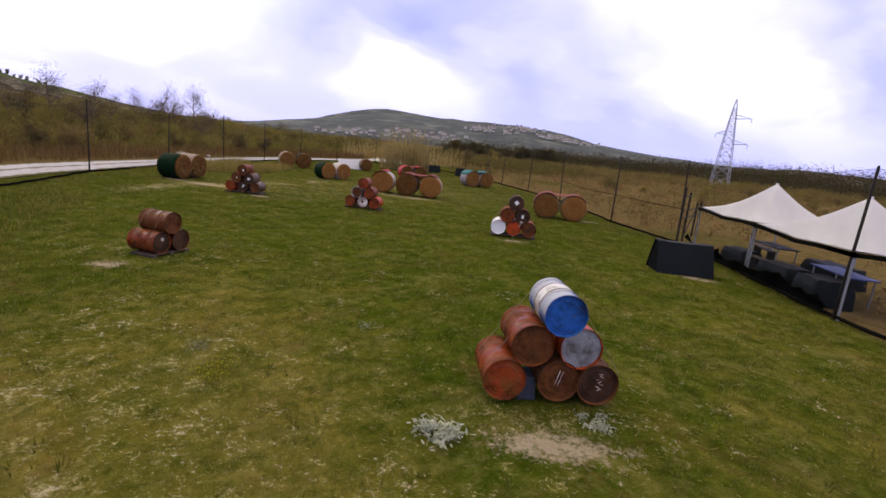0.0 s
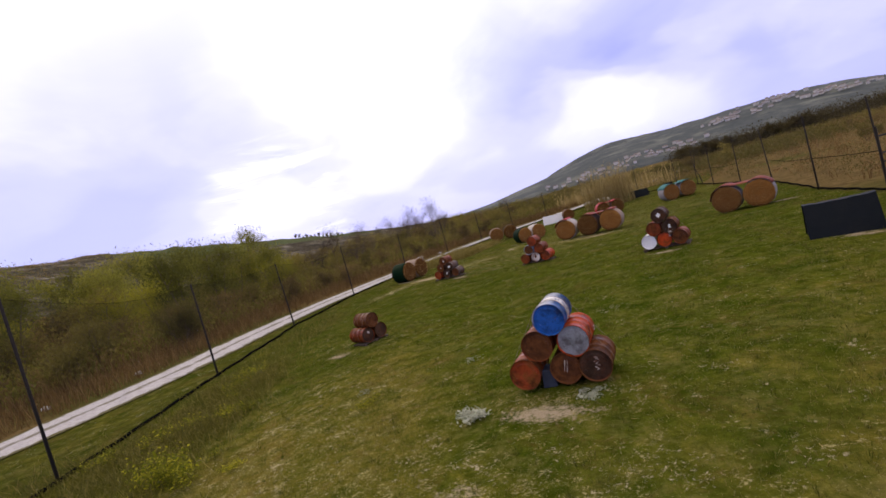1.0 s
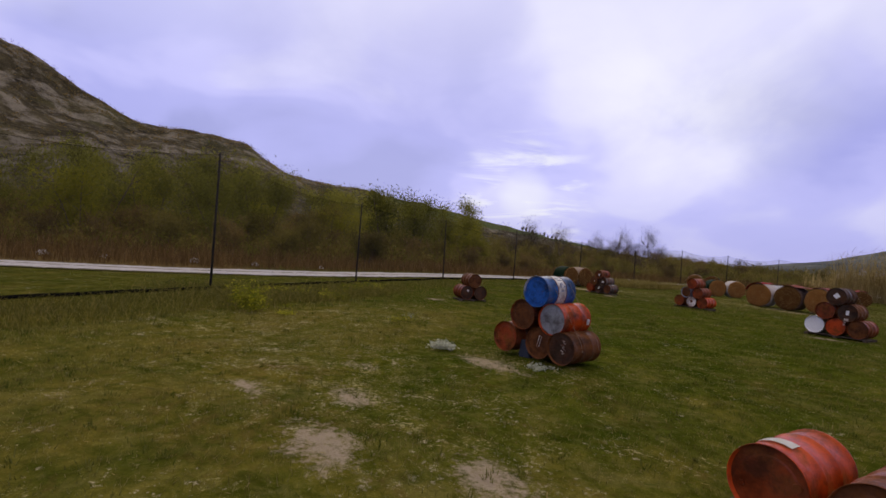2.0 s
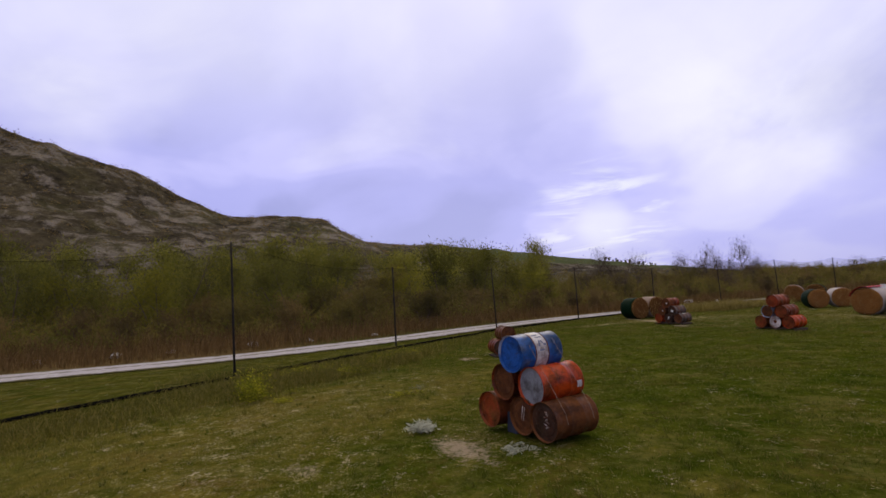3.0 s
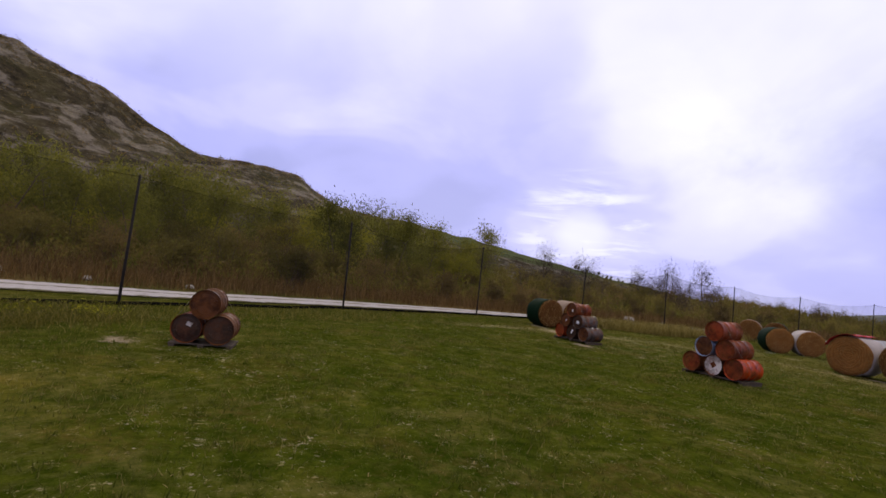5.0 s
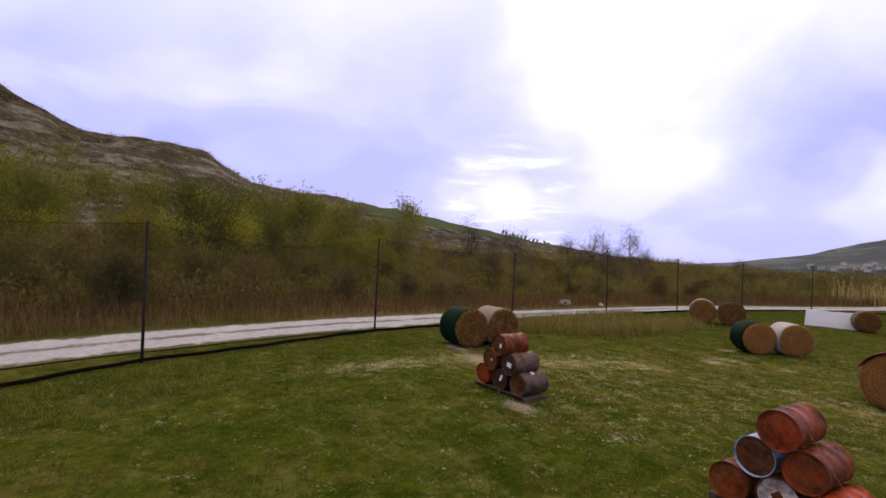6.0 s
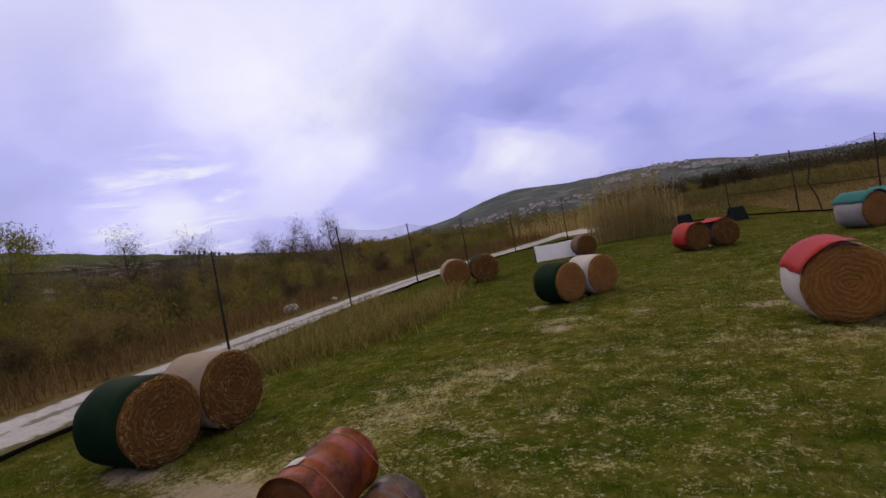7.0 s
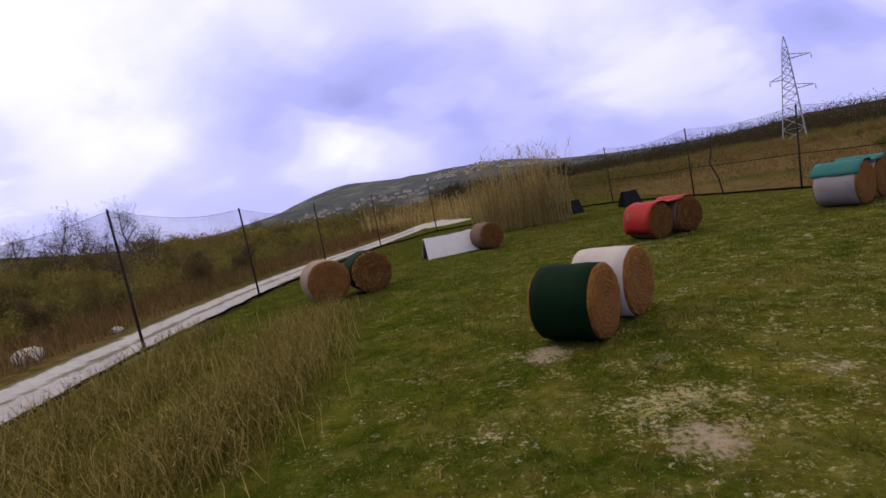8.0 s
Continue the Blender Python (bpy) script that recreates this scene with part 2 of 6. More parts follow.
def hay_face(name="hay_bale_end", shade=1.0):
    k = Nodes(name, 0.95, 0.1)
    sep = k.n("SeparateXYZ", Vector=k.co)
    wob = k.noise(3.5, 4)
    r = k.math("POWER", k.math("ADD", k.math("POWER", sep.outputs["X"], 2.0), k.math("POWER", sep.outputs["Z"], 2.0)), 0.5)
    rings = k.math("SINE", k.math("MULTIPLY", k.math("ADD", r, k.math("MULTIPLY", wob, 0.30)), 80.0))
    n2 = k.noise(38, 5, 0.7)
    straw = k.ramp(k.mix(0.55, k.math("ADD", k.math("MULTIPLY", rings, 0.11), 0.5), k.mix(0.4, n2, k.noise(9, 5, 0.7))), [(0.25, (0.060, 0.025, 0.006)), (0.5, (0.21, 0.098, 0.026)), (0.8, (0.44, 0.24, 0.075))])
    rot = k.ramp(k.noise(1.6, 5, 0.6), [(0.4, 0.0), (0.75, 0.6)])
    col = k.mix(rot, straw, (0.11, 0.055, 0.020))
    tone = k.ramp(k.random(), [(0, (0.75 * shade, 0.72 * shade, 0.72 * shade)), (1, (1.15 * shade, 1.05 * shade, 0.95 * shade))])
    col = k.mix(1.0, col, tone, "MULTIPLY")
    return k.done(col, k.mix(0.5, n2, k.math("ADD", k.math("MULTIPLY", rings, 0.3), 0.5)), 0.9, 0.03)


def wrap(name, c, fleck=0.25, rough=0.75):
    """Net wrap or sheeting round a bale: fine weave, creases, dirt."""
    k = Nodes(name, rough, 0.06)
    k.shift()
    n1, n2 = k.noise(2.2, 5, 0.6), k.noise(30, 4, stretch=(0.25, 1, 1))
    col = k.mix(k.ramp(n1, [(0.35, 0.0), (0.75, fleck)]), c, (0.16, 0.12, 0.085))
    col = k.mix(k.math("MULTIPLY", n2, 0.5), col, tuple(x * 0.55 for x in c))
    return k.done(col, k.mix(0.6, n1, n2), 0.5, 0.02)


M["hay"] = hay_face()
M["hay_old"] = hay_face("old_weathered_hay", 0.5)
M["wrap_green"] = wrap("dark_green_net_wrap", (0.0015, 0.015, 0.005), 0.03)
M["wrap_tan"] = wrap("faded_tan_net_wrap", (0.33, 0.25, 0.20), 0.4)
M["wrap_white"] = wrap("whitish_net_wrap", (0.52, 0.47, 0.46), 0.3)
M["wrap_brown"] = wrap("weathered_straw_wrap", (0.17, 0.11, 0.085), 0.5)
M["wrap_grey"] = wrap("grey_net_wrap", (0.30, 0.28, 0.30), 0.35)
M["sheet_red"] = wrap("red_plastic_sheet", (0.37, 0.024, 0.022), 0.2, 0.5)
M["sheet_dull"] = wrap("dull_red_brown_sheet", (0.20, 0.045, 0.03), 0.3, 0.6)
M["sheet_teal"] = wrap("teal_plastic_sheet", (0.022, 0.14, 0.14), 0.2, 0.5)
M["sheet_black"] = wrap("black_plastic_sheet", (0.008, 0.011, 0.014), 0.03, 0.55)
M["sheet_white"] = wrap("white_plastic_sheet", (0.66, 0.65, 0.66), 0.06, 0.5)


def plain(name, c, rough=0.8, spec=0.3, metal=0.0, scale=14, var=0.35):
    k = Nodes(name, rough, spec, metal)
    n = k.noise(scale, 5, 0.6)
    return k.done(k.mix(n, tuple(x * (1 - var) for x in c), tuple(x * (1 + var) for x in c)), n, 0.3, 0.01)


M["post"] = plain("dark_stained_post", (0.022, 0.017, 0.014), 0.85)
M["rope"] = plain("black_net_rope", (0.007, 0.007, 0.006), 1.0, 0.0)
M["steel"] = plain("galvanised_steel", (0.34, 0.35, 0.38), 0.5, 0.5, 0.6)
M["pallet"] = plain("grey_pallet_wood", (0.075, 0.055, 0.038), 0.9)
M["wire"] = plain("pale_tie_wire", (0.20, 0.15, 0.11), 0.6)
M["canvas"] = plain("white_tent_canvas", (0.88, 0.87, 0.90), 0.6, 0.3, scale=1.2, var=0.05)
M["label_white"] = plain("white_paper_label", (0.75, 0.75, 0.74), 0.7, var=0.12)
M["ink"] = plain("grey_blue_print", (0.16, 0.18, 0.27), 0.7)
M["stone"] = plain("pale_limestone", (0.46, 0.44, 0.41), 0.9, scale=6)
M["bark"] = plain("grey_brown_bark", (0.13, 0.098, 0.070), 0.95, 0.1)
M["slate_block"] = plain("slate_blue_block", (0.035, 0.042, 0.06), 0.8)
M["blue_plastic"] = plain("blue_plastic", (0.02, 0.05, 0.22), 0.4)


def leaf(name, stops, rough=0.7):
    k = Nodes(name, rough, 0.2)
    tone = k.ramp(k.random(), [(0, (0.5, 0.5, 0.45)), (1, (1.28, 1.22, 1.05))])
    col = k.mix(1.0, k.ramp(k.island(), stops), tone, "MULTIPLY")
    thin(k, col)
    return k.done(col)


def thin(k, col, share=0.55):
    """Light passes through thin leaves and blades."""
    mixer, back = k.n("MixShader", Fac=share), k.n("BsdfTranslucent", Color=col)
    k.t.links.new(k.b.outputs[0], mixer.inputs[1])
    k.t.links.new(back.outputs[0], mixer.inputs[2])
    k.t.links.new(mixer.outputs[0], k.t.nodes["Material Output"].inputs[0])


M["leaf_green"] = leaf("spring_leaf_green", [(0, (0.130, 0.134, 0.022)), (0.6, (0.178, 0.180, 0.031)), (1, (0.245, 0.238, 0.046))])
M["leaf_olive"] = leaf("olive_brown_twigs", [(0, (0.162, 0.137, 0.032)), (0.6, (0.207, 0.175, 0.043)), (1, (0.263, 0.220, 0.060))])
M["leaf_brown"] = leaf("brown_twigs", [(0, (0.129, 0.094, 0.034)), (1, (0.213, 0.155, 0.060))])
M["leaf_dark"] = leaf("dark_evergreen", [(0, (0.045, 0.038, 0.016)), (1, (0.072, 0.058, 0.025))])
M["leaf_yellow"] = leaf("yellow_green_leaf", [(0, (0.196, 0.196, 0.017)), (1, (0.310, 0.293, 0.032))])
M["twig"] = leaf("grey_brown_bare_twig", [(0, (0.055, 0.043, 0.032)), (1, (0.095, 0.075, 0.055))])
M["flower"] = leaf("yellow_flowering_weed", [(0, (0.12, 0.15, 0.010)), (0.6, (0.24, 0.25, 0.015)), (1, (0.62, 0.58, 0.04))])
M["leaf_silver"] = leaf("silvery_grey_leaf", [(0, (0.30, 0.34, 0.30)), (1, (0.60, 0.62, 0.58))])
M["reed"] = leaf("dry_reed", [(0, (0.110, 0.062, 0.022)), (0.6, (0.19, 0.115, 0.042)), (1, (0.31, 0.21, 0.09))])
M["cane"] = leaf("pale_yellow_cane", [(0, (0.33, 0.235, 0.080)), (1, (0.68, 0.54, 0.26))])
M["straw"] = leaf("cut_straw", [(0, (0.24, 0.165, 0.055)), (1, (0.52, 0.40, 0.18))])
M["verge"] = leaf("rank_green_grass", [(0, (0.11, 0.115, 0.018)), (0.6, (0.21, 0.19, 0.034)), (1, (0.40, 0.33, 0.10))])
M["rank"] = leaf("rank_olive_grass", [(0, (0.085, 0.074, 0.014)), (0.6, (0.20, 0.165, 0.042)), (1, (0.44, 0.36, 0.14))])


def grass_colors(k, dry, fine):
    green = k.ramp(fine, [(0.22, (0.018, 0.027, 0.0035)), (0.5, (0.054, 0.070, 0.009)), (0.8, (0.130, 0.136, 0.024))])
    straw = k.ramp(fine, [(0.25, (0.052, 0.046, 0.012)), (0.5, (0.130, 0.110, 0.026)), (0.8, (0.29, 0.25, 0.085))])
    return k.mix(dry, green, straw)


def turf():
    k = Nodes("field_turf", 1.0, 0.0)
    fine = k.mix(0.4, k.noise(7, 8, 0.78, warp=0.6), k.noise(45, 4, 0.75))
    edge = k.math("ADD", k.attr("dry"), k.math("MULTIPLY", k.math("SUBTRACT", k.noise(1.4, 6, 0.68), 0.5), 1.5))
    dry = k.ramp(edge, [(0.16, 0.0), (0.85, 0.85)])
    col = grass_colors(k, dry, fine)
    mid = k.ramp(k.noise(2.3, 7, 0.72, warp=0.5), [(0.34, (0.48, 0.60, 0.36)), (0.5, (0.92, 0.95, 0.78)), (0.66, (1.26, 1.20, 1.0))])
    col = k.mix(1.0, col, mid, "MULTIPLY")
    broad = k.ramp(k.noise(0.55, 5, 0.6, warp=0.6), [(0.36, (0.66, 0.74, 0.62)), (0.64, (1.10, 1.02, 1.0))])
    col = k.mix(1.0, col, broad, "MULTIPLY")
    fleck = k.ramp(k.math("ADD", k.mix(0.62, k.noise(2.8, 5, 0.65, warp=0.4), k.noise(19, 6, 0.75, warp=0.5)), k.math("MULTIPLY", k.attr("straw"), 0.095)), [(0.58, 0.0), (0.64, 0.8)])
    col = k.mix(fleck, col, k.mix(fine, (0.18, 0.15, 0.055), (0.50, 0.44, 0.23)))
    thatch = k.ramp(k.mix(0.45, k.noise(0.9, 6, 0.7, warp=0.7), k.noise(5.5, 6, 0.75, warp=0.4)), [(0.50, 0.0), (0.60, 0.42)])
    col = k.mix(thatch, col, k.mix(fine, (0.075, 0.066, 0.018), (0.25, 0.215, 0.07)))
    bits = k.ramp(k.math("ADD", k.mix(0.55, k.noise(1.5, 6, 0.72, warp=0.5), k.noise(13, 5, 0.8, warp=0.4)), k.math("MULTIPLY", k.attr("straw"), 0.05)), [(0.585, 0.0), (0.62, 0.85)])
    col = k.mix(bits, col, k.mix(k.noise(50, 3), (0.22, 0.18, 0.10), (0.50, 0.44, 0.31)))
    moss = k.ramp(k.mix(0.4, k.noise(0.7, 6, 0.7, warp=0.9), k.noise(8, 6, 0.75)), [(0.52, 0.0), (0.62, 0.45)])
    col = k.mix(moss, col, k.mix(fine, (0.045, 0.028, 0.008), (0.17, 0.105, 0.036)))
    tuft = k.ramp(k.noise(2.2, 7, 0.7, warp=0.8), [(0.50, 0.0), (0.68, 0.6)])
    col = k.mix(tuft, col, (0.022, 0.032, 0.0015))
    soil_edge = k.math("ADD", k.attr("soil"), k.math("MULTIPLY", k.math("SUBTRACT", k.mix(0.5, k.noise(3.4, 7, 0.75), k.noise(16, 6, 0.75)), 0.5), 2.8))
    soil = k.ramp(soil_edge, [(0.42, 0.0), (0.75, 0.9)])
    col = k.mix(soil, col, k.mix(fine, (0.17, 0.125, 0.085), (0.46, 0.38, 0.29)))
    rough_edge = k.math("ADD", k.attr("heath"), k.math("MULTIPLY", k.math("SUBTRACT", k.noise(0.12, 5, 0.6), 0.5), 0.8))
    heath = k.ramp(rough_edge, [(0.4, 0.0), (0.7, 1.0)])
    brown = k.mix(k.noise(0.35, 6, 0.65), (0.050, 0.038, 0.014), (0.145, 0.098, 0.042))
    brown = k.mix(k.ramp(k.noise(1.7, 6, 0.72), [(0.4, 0.0), (0.65, 0.8)]), brown, (0.21, 0.145, 0.062))
    col = k.mix(heath, col, k.mix(k.ramp(k.noise(0.05, 4), [(0.5, 0.0), (0.62, 0.8)]), brown, (0.060, 0.066, 0.014)))
    return k.done(col, fine, 0.8, 0.05)


M["turf"] = turf()


def blade_mat():
    k = Nodes("grass_blade", 0.9, 0.03)
    col = grass_colors(k, k.attr("dry"), k.math("ADD", k.math("MULTIPLY", k.island(), 0.34), 0.42))
    thin(k, col)
    return k.done(col)


M["blade"] = blade_mat()


def gravel():
    k = Nodes("pale_gravel_track", 0.95, 0.1)
    u = k.n("SeparateXYZ", Vector=k.n("UVMap").outputs[0]).outputs["X"]
    fine = k.mix(0.5, k.noise(5, 7, 0.75), k.noise(60, 3))
    pale = k.ramp(fine, [(0.3, (0.26, 0.24, 0.25)), (0.7, (0.66, 0.63, 0.67))])
    off = k.math("ABSOLUTE", k.math("SUBTRACT", u, 0.5))
    wob = k.math("MULTIPLY", k.math("SUBTRACT", k.noise(1.3, 7, 0.75), 0.5), 0.5)
    mid = k.ramp(k.math("ADD", off, wob), [(0.02, 1.0), (0.09, 0.0)])
    col = k.mix(k.math("MULTIPLY", mid, 0.8), pale, (0.12, 0.10, 0.055))
    rim = k.ramp(k.math("ADD", off, k.math("MULTIPLY", wob, 0.9)), [(0.37, 0.0), (0.43, 1.0)])
    col = k.mix(rim, col, k.mix(fine, (0.06, 0.065, 0.02), (0.17, 0.14, 0.06)))
    return k.done(col, fine, 0.6, 0.03)


M["gravel"] = gravel()


def hillside():
    k = Nodes("scrubby_limestone_hillside", 0.95, 0.05)
    broad, mid, small = k.noise(0.016, 6, 0.65, warp=0.6), k.noise(0.05, 7, 0.72, warp=0.8), k.noise(0.22, 6, 0.75)
    clump = k.mix(0.5, mid, small)
    scrub = k.ramp(clump, [(0.38, (0.012, 0.010, 0.007)), (0.47, (0.034, 0.027, 0.015)), (0.56, (0.066, 0.054, 0.030)), (0.68, (0.115, 0.098, 0.058))])
    green = k.mix(k.ramp(broad, [(0.5, 0.0), (0.62, 0.5)]), scrub, k.mix(clump, (0.020, 0.024, 0.006), (0.085, 0.082, 0.022)))
    rock = k.mix(k.noise(0.4, 6, 0.7), (0.11, 0.094, 0.075), (0.30, 0.265, 0.22))
    streak = k.noise(0.045, 7, 0.72, warp=0.6, stretch=(1, 1, 0.35))
    bare = k.ramp(k.mix(0.45, streak, k.noise(0.13, 7, 0.75, warp=0.6)), [(0.495, 0.0), (0.575, 0.8)])
    col = k.mix(bare, green, rock)
    col = k.mix(k.ramp(k.attr("meadow"), [(0.3, 0.0), (0.7, 1.0)]), col, k.mix(clump, (0.045, 0.058, 0.018), (0.070, 0.085, 0.028)))
    return k.done(col, clump, 0.8, 4.0)


M["hill"] = hillside()


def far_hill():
    k = Nodes("hazed_wooded_hill", 0.95, 0.05)
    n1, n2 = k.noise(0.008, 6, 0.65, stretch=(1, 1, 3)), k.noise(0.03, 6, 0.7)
    # aerial haze is put into the colours: woods and fields paled towards blue-grey
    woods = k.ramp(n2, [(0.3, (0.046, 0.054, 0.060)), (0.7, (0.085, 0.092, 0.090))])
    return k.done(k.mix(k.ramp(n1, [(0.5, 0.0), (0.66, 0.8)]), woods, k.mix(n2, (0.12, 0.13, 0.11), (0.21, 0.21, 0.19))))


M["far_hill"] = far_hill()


# ---- mesh helpers ----
def mesh_of(name, bm, mats, smooth=False):
    me = bpy.data.meshes.new(name)
    bm.to_mesh(me)
    bm.free()
    for m in mats if isinstance(mats, (list, tuple)) else [mats]:
        me.materials.append(m)
    if smooth:
        me.polygons.foreach_set("use_smooth", [True] * len(me.polygons))
    return me


def thing(name, label, category, m=None, group="", kind=""):
    ob = new(name)
    ob.empty_display_size = 0.2
    if m is not None:
        ob.matrix_world = m
    return tagged(ob, label, category, group, kind)


def part(name, bm, material, parent, label="", m=None, smooth=False):
    ob = new(name, bm if isinstance(bm, bpy.types.Mesh) else mesh_of(name, bm, material, smooth))
    ob.parent = parent
    if m is not None:
        ob.matrix_basis = m
    return tagged(ob, label)


def solid(name, bm, material, label, category, m=None, group="", kind="", smooth=False):
    ob = new(name, mesh_of(name, bm, material, smooth))
    if m is not None:
        ob.matrix_world = m
    return tagged(ob, label, category, group, kind)


def rings(bm, profile, seg, wobble=None, cap=True, axis="Y"):
    """A turned body: profile rows of (along, radius). wobble(angle, along) scales the radius."""
    rows = []
    for a, r in profile:
        row = []
        for i in range(seg):
            th = 2 * math.pi * i / seg
            rr = r * (wobble(th, a) if wobble else 1)
            c = (rr * math.cos(th), a, rr * math.sin(th)) if axis == "Y" else (rr * math.cos(th), rr * math.sin(th), a)
            row.append(bm.verts.new(c))
        rows.append(row)
    for p, q in zip(rows, rows[1:]):
        for i in range(seg):
            j = (i + 1) % seg
            bm.faces.new((p[i], p[j], q[j], q[i]) if axis == "Z" else (p[i], q[i], q[j], p[j]))
    if cap:
        bm.faces.new(rows[0] if axis == "Y" else rows[0][::-1])
        bm.faces.new(rows[-1][::-1] if axis == "Y" else rows[-1])
    return rows


def box(bm, cx, cy, cz, sx, sy, sz, m=None):
    vs = [bm.verts.new((cx + sx * a / 2, cy + sy * b / 2, cz + sz * c / 2)) for a in (-1, 1) for b in (-1, 1) for c in (-1, 1)]
    if m is not None:
        for v in vs:
            v.co = m @ v.co
    for f in ((0, 1, 3, 2), (4, 6, 7, 5), (0, 4, 5, 1), (2, 3, 7, 6), (0, 2, 6, 4), (1, 5, 7, 3)):
        bm.faces.new([vs[i] for i in f])
    return vs


def tube(bm, pts, radii, seg=5):
    rows = []
    for i, p in enumerate(pts):
        p = Vector(p)
        d = Vector(pts[min(i + 1, len(pts) - 1)]) - Vector(pts[max(i - 1, 0)])
        d = d.normalized() if d.length > 1e-9 else Vector((0, 0, 1))
        u = d.cross(Vector((0.31, 0.95, 0.05))).normalized()
        v = d.cross(u)
        r = radii[i] if isinstance(radii, (list, tuple)) else radii
        rows.append([bm.verts.new(p + r * (math.cos(2 * math.pi * k / seg) * u + math.sin(2 * math.pi * k / seg) * v)) for k in range(seg)])
    for a, b in zip(rows, rows[1:]):
        for k in range(seg):
            bm.faces.new((a[k], a[(k + 1) % seg], b[(k + 1) % seg], b[k]))
    bm.faces.new(rows[0][::-1])
    bm.faces.new(rows[-1])


def soup(name, verts, faces, material, attrs=None):
    """One mesh from arrays that code has grown (blades, leaves)."""
    me = bpy.data.meshes.new(name)
    n, k = len(faces), faces.shape[1]
    me.vertices.add(len(verts))
    me.vertices.foreach_set("co", np.asarray(verts, np.float32).ravel())
    me.loops.add(n * k)
    me.loops.foreach_set("vertex_index", np.asarray(faces, np.int32).ravel())
    me.polygons.add(n)
    me.polygons.foreach_set("loop_start", np.arange(0, n * k, k, dtype=np.int32))
    me.update(calc_edges=True)
    me.materials.append(material)
    for key, val in (attrs or {}).items():
        me.attributes.new(key, "FLOAT", "POINT").data.foreach_set("value", np.asarray(val, np.float32))
    return me


# ---- the plan ----
FENCE_LEFT = [(-3.0, -6.6), (-7.4, -0.1), (-11.3, 5.95), (-15.3, 12.66), (-18.1, 19.96), (-19.4, 27.5), (-20.1, 34.9), (-20.1, 41.5), (-19.3, 47.6), (-17.8, 54.2), (-14.6, 59.2)]
FENCE_RIGHT = [(10.4, 3.5), (9.4, 10.0), (8.9, 19.4), (7.2, 24.3), (5.5, 33.5), (3.5, 39.5), (1.3, 44.4), (-0.5, 50.0), (-3.1, 55.5), (-8.0, 59.3), (-14.6, 59.2)]
ROAD = [(-17.5, -26), (-15.6, -12), (-14.6, -2), (-15.9, 6), (-18.5, 13), (-20.2, 20), (-20.9, 28), (-21.3, 36), (-21.4, 44), (-20.6, 51), (-18.8, 58), (-17.0, 68), (-15.0, 84), (-10, 120), (0, 180)]


def catmull(pts, per):
    p = [Vector((*a, 0)) for a in pts]
    p = [2 * p[0] - p[1]] + p + [2 * p[-1] - p[-2]]
    out = []
    for i in range(1, len(p) - 2):
        for k in range(per):
            t = k / per
            a, b, c, d = p[i - 1 : i + 3]
            out.append(0.5 * ((2 * b) + (c - a) * t + (2 * a - 5 * b + 4 * c - d) * t * t + (3 * b - a - 3 * c + d) * t**3))
    out.append(p[-2])
    return out


ROAD_LINE = np.array([(v.x, v.y) for v in catmull(ROAD, 12)])
# the scrub keeps farther from the track at its near end
SCRUB_EDGE = np.array([(-22, -26), (-19.5, -12), (-18.3, -2), (-18.0, 6), (-18.9, 13)] + ROAD[5:])


def blob(x, y, cx, cy, rx, ry):
    return np.exp(-(((x - cx) / rx) ** 2 + ((y - cy) / ry) ** 2))


def dryness(x, y):
    """How dry the turf is: dead grass by the near corner, by the far bales and where straw was spread."""
    near = 1.2 / (1 + np.exp((x * 0.9 + (y - 2.2) * 0.55 - 0.4) * 1.6)) * (y < 14)
    near = near * np.clip((15 - y) / 10, 0, 1) * np.clip((x + 6) / 6, 0.1, 1)
    d = near + 0.2 * blob(x, y, -9, 25, 7, 4) + 0.25 * blob(x, y, -6, 30, 7, 5) + 0.5 * blob(x, y, -12.6, 20.6, 2.6, 1.2) + 0.35 * blob(x, y, 6, -1, 5, 4)
    d = d + 0.5 * blob(x, y, -16.5, 32, 1.6, 6) + 0.15 * blob(x, y, -5, 25, 3, 1.5) + 0.3 * blob(x, y, 3, 46, 12, 8) + 0.3 * blob(x, y, 8, 5, 4, 8)
    return 0.14 + d + 0.22 * (1 - inside(x, y))


SOIL = [(2.57, 2.95, 0.9, 0.36), (-5.9, 6.8, 0.5, 0.3), (2.2, 15.2, 0.7, 0.25), (7.35, 12.6, 0.8, 0.25), (-10.95, 30.25, 0.42, 0.45), (-14.6, 21.2, 0.8, 0.4), (-10.0, 27.6, 0.42, 0.4), (-8.3, 28.6, 0.35, 0.2), (2.2, 0.9, 0.35, 0.2), (3.5, 0.3, 0.5, 0.25), (2.9, -0.7, 0.4, 0.2), (-12.6, 20.9, 1.6, 0.5), (-4.0, 26.2, 1.5, 0.3), (-6.0, 28.0, 0.5, 0.4), (-3.2, 25.2, 1.0, 0.4), (5.9, 23.4, 0.8, 0.3), (4.7, -0.4, 0.7, 0.4), (5.8, 0.6, 0.6, 0.35), (-8.9, 18.9, 0.7, 0.3)]


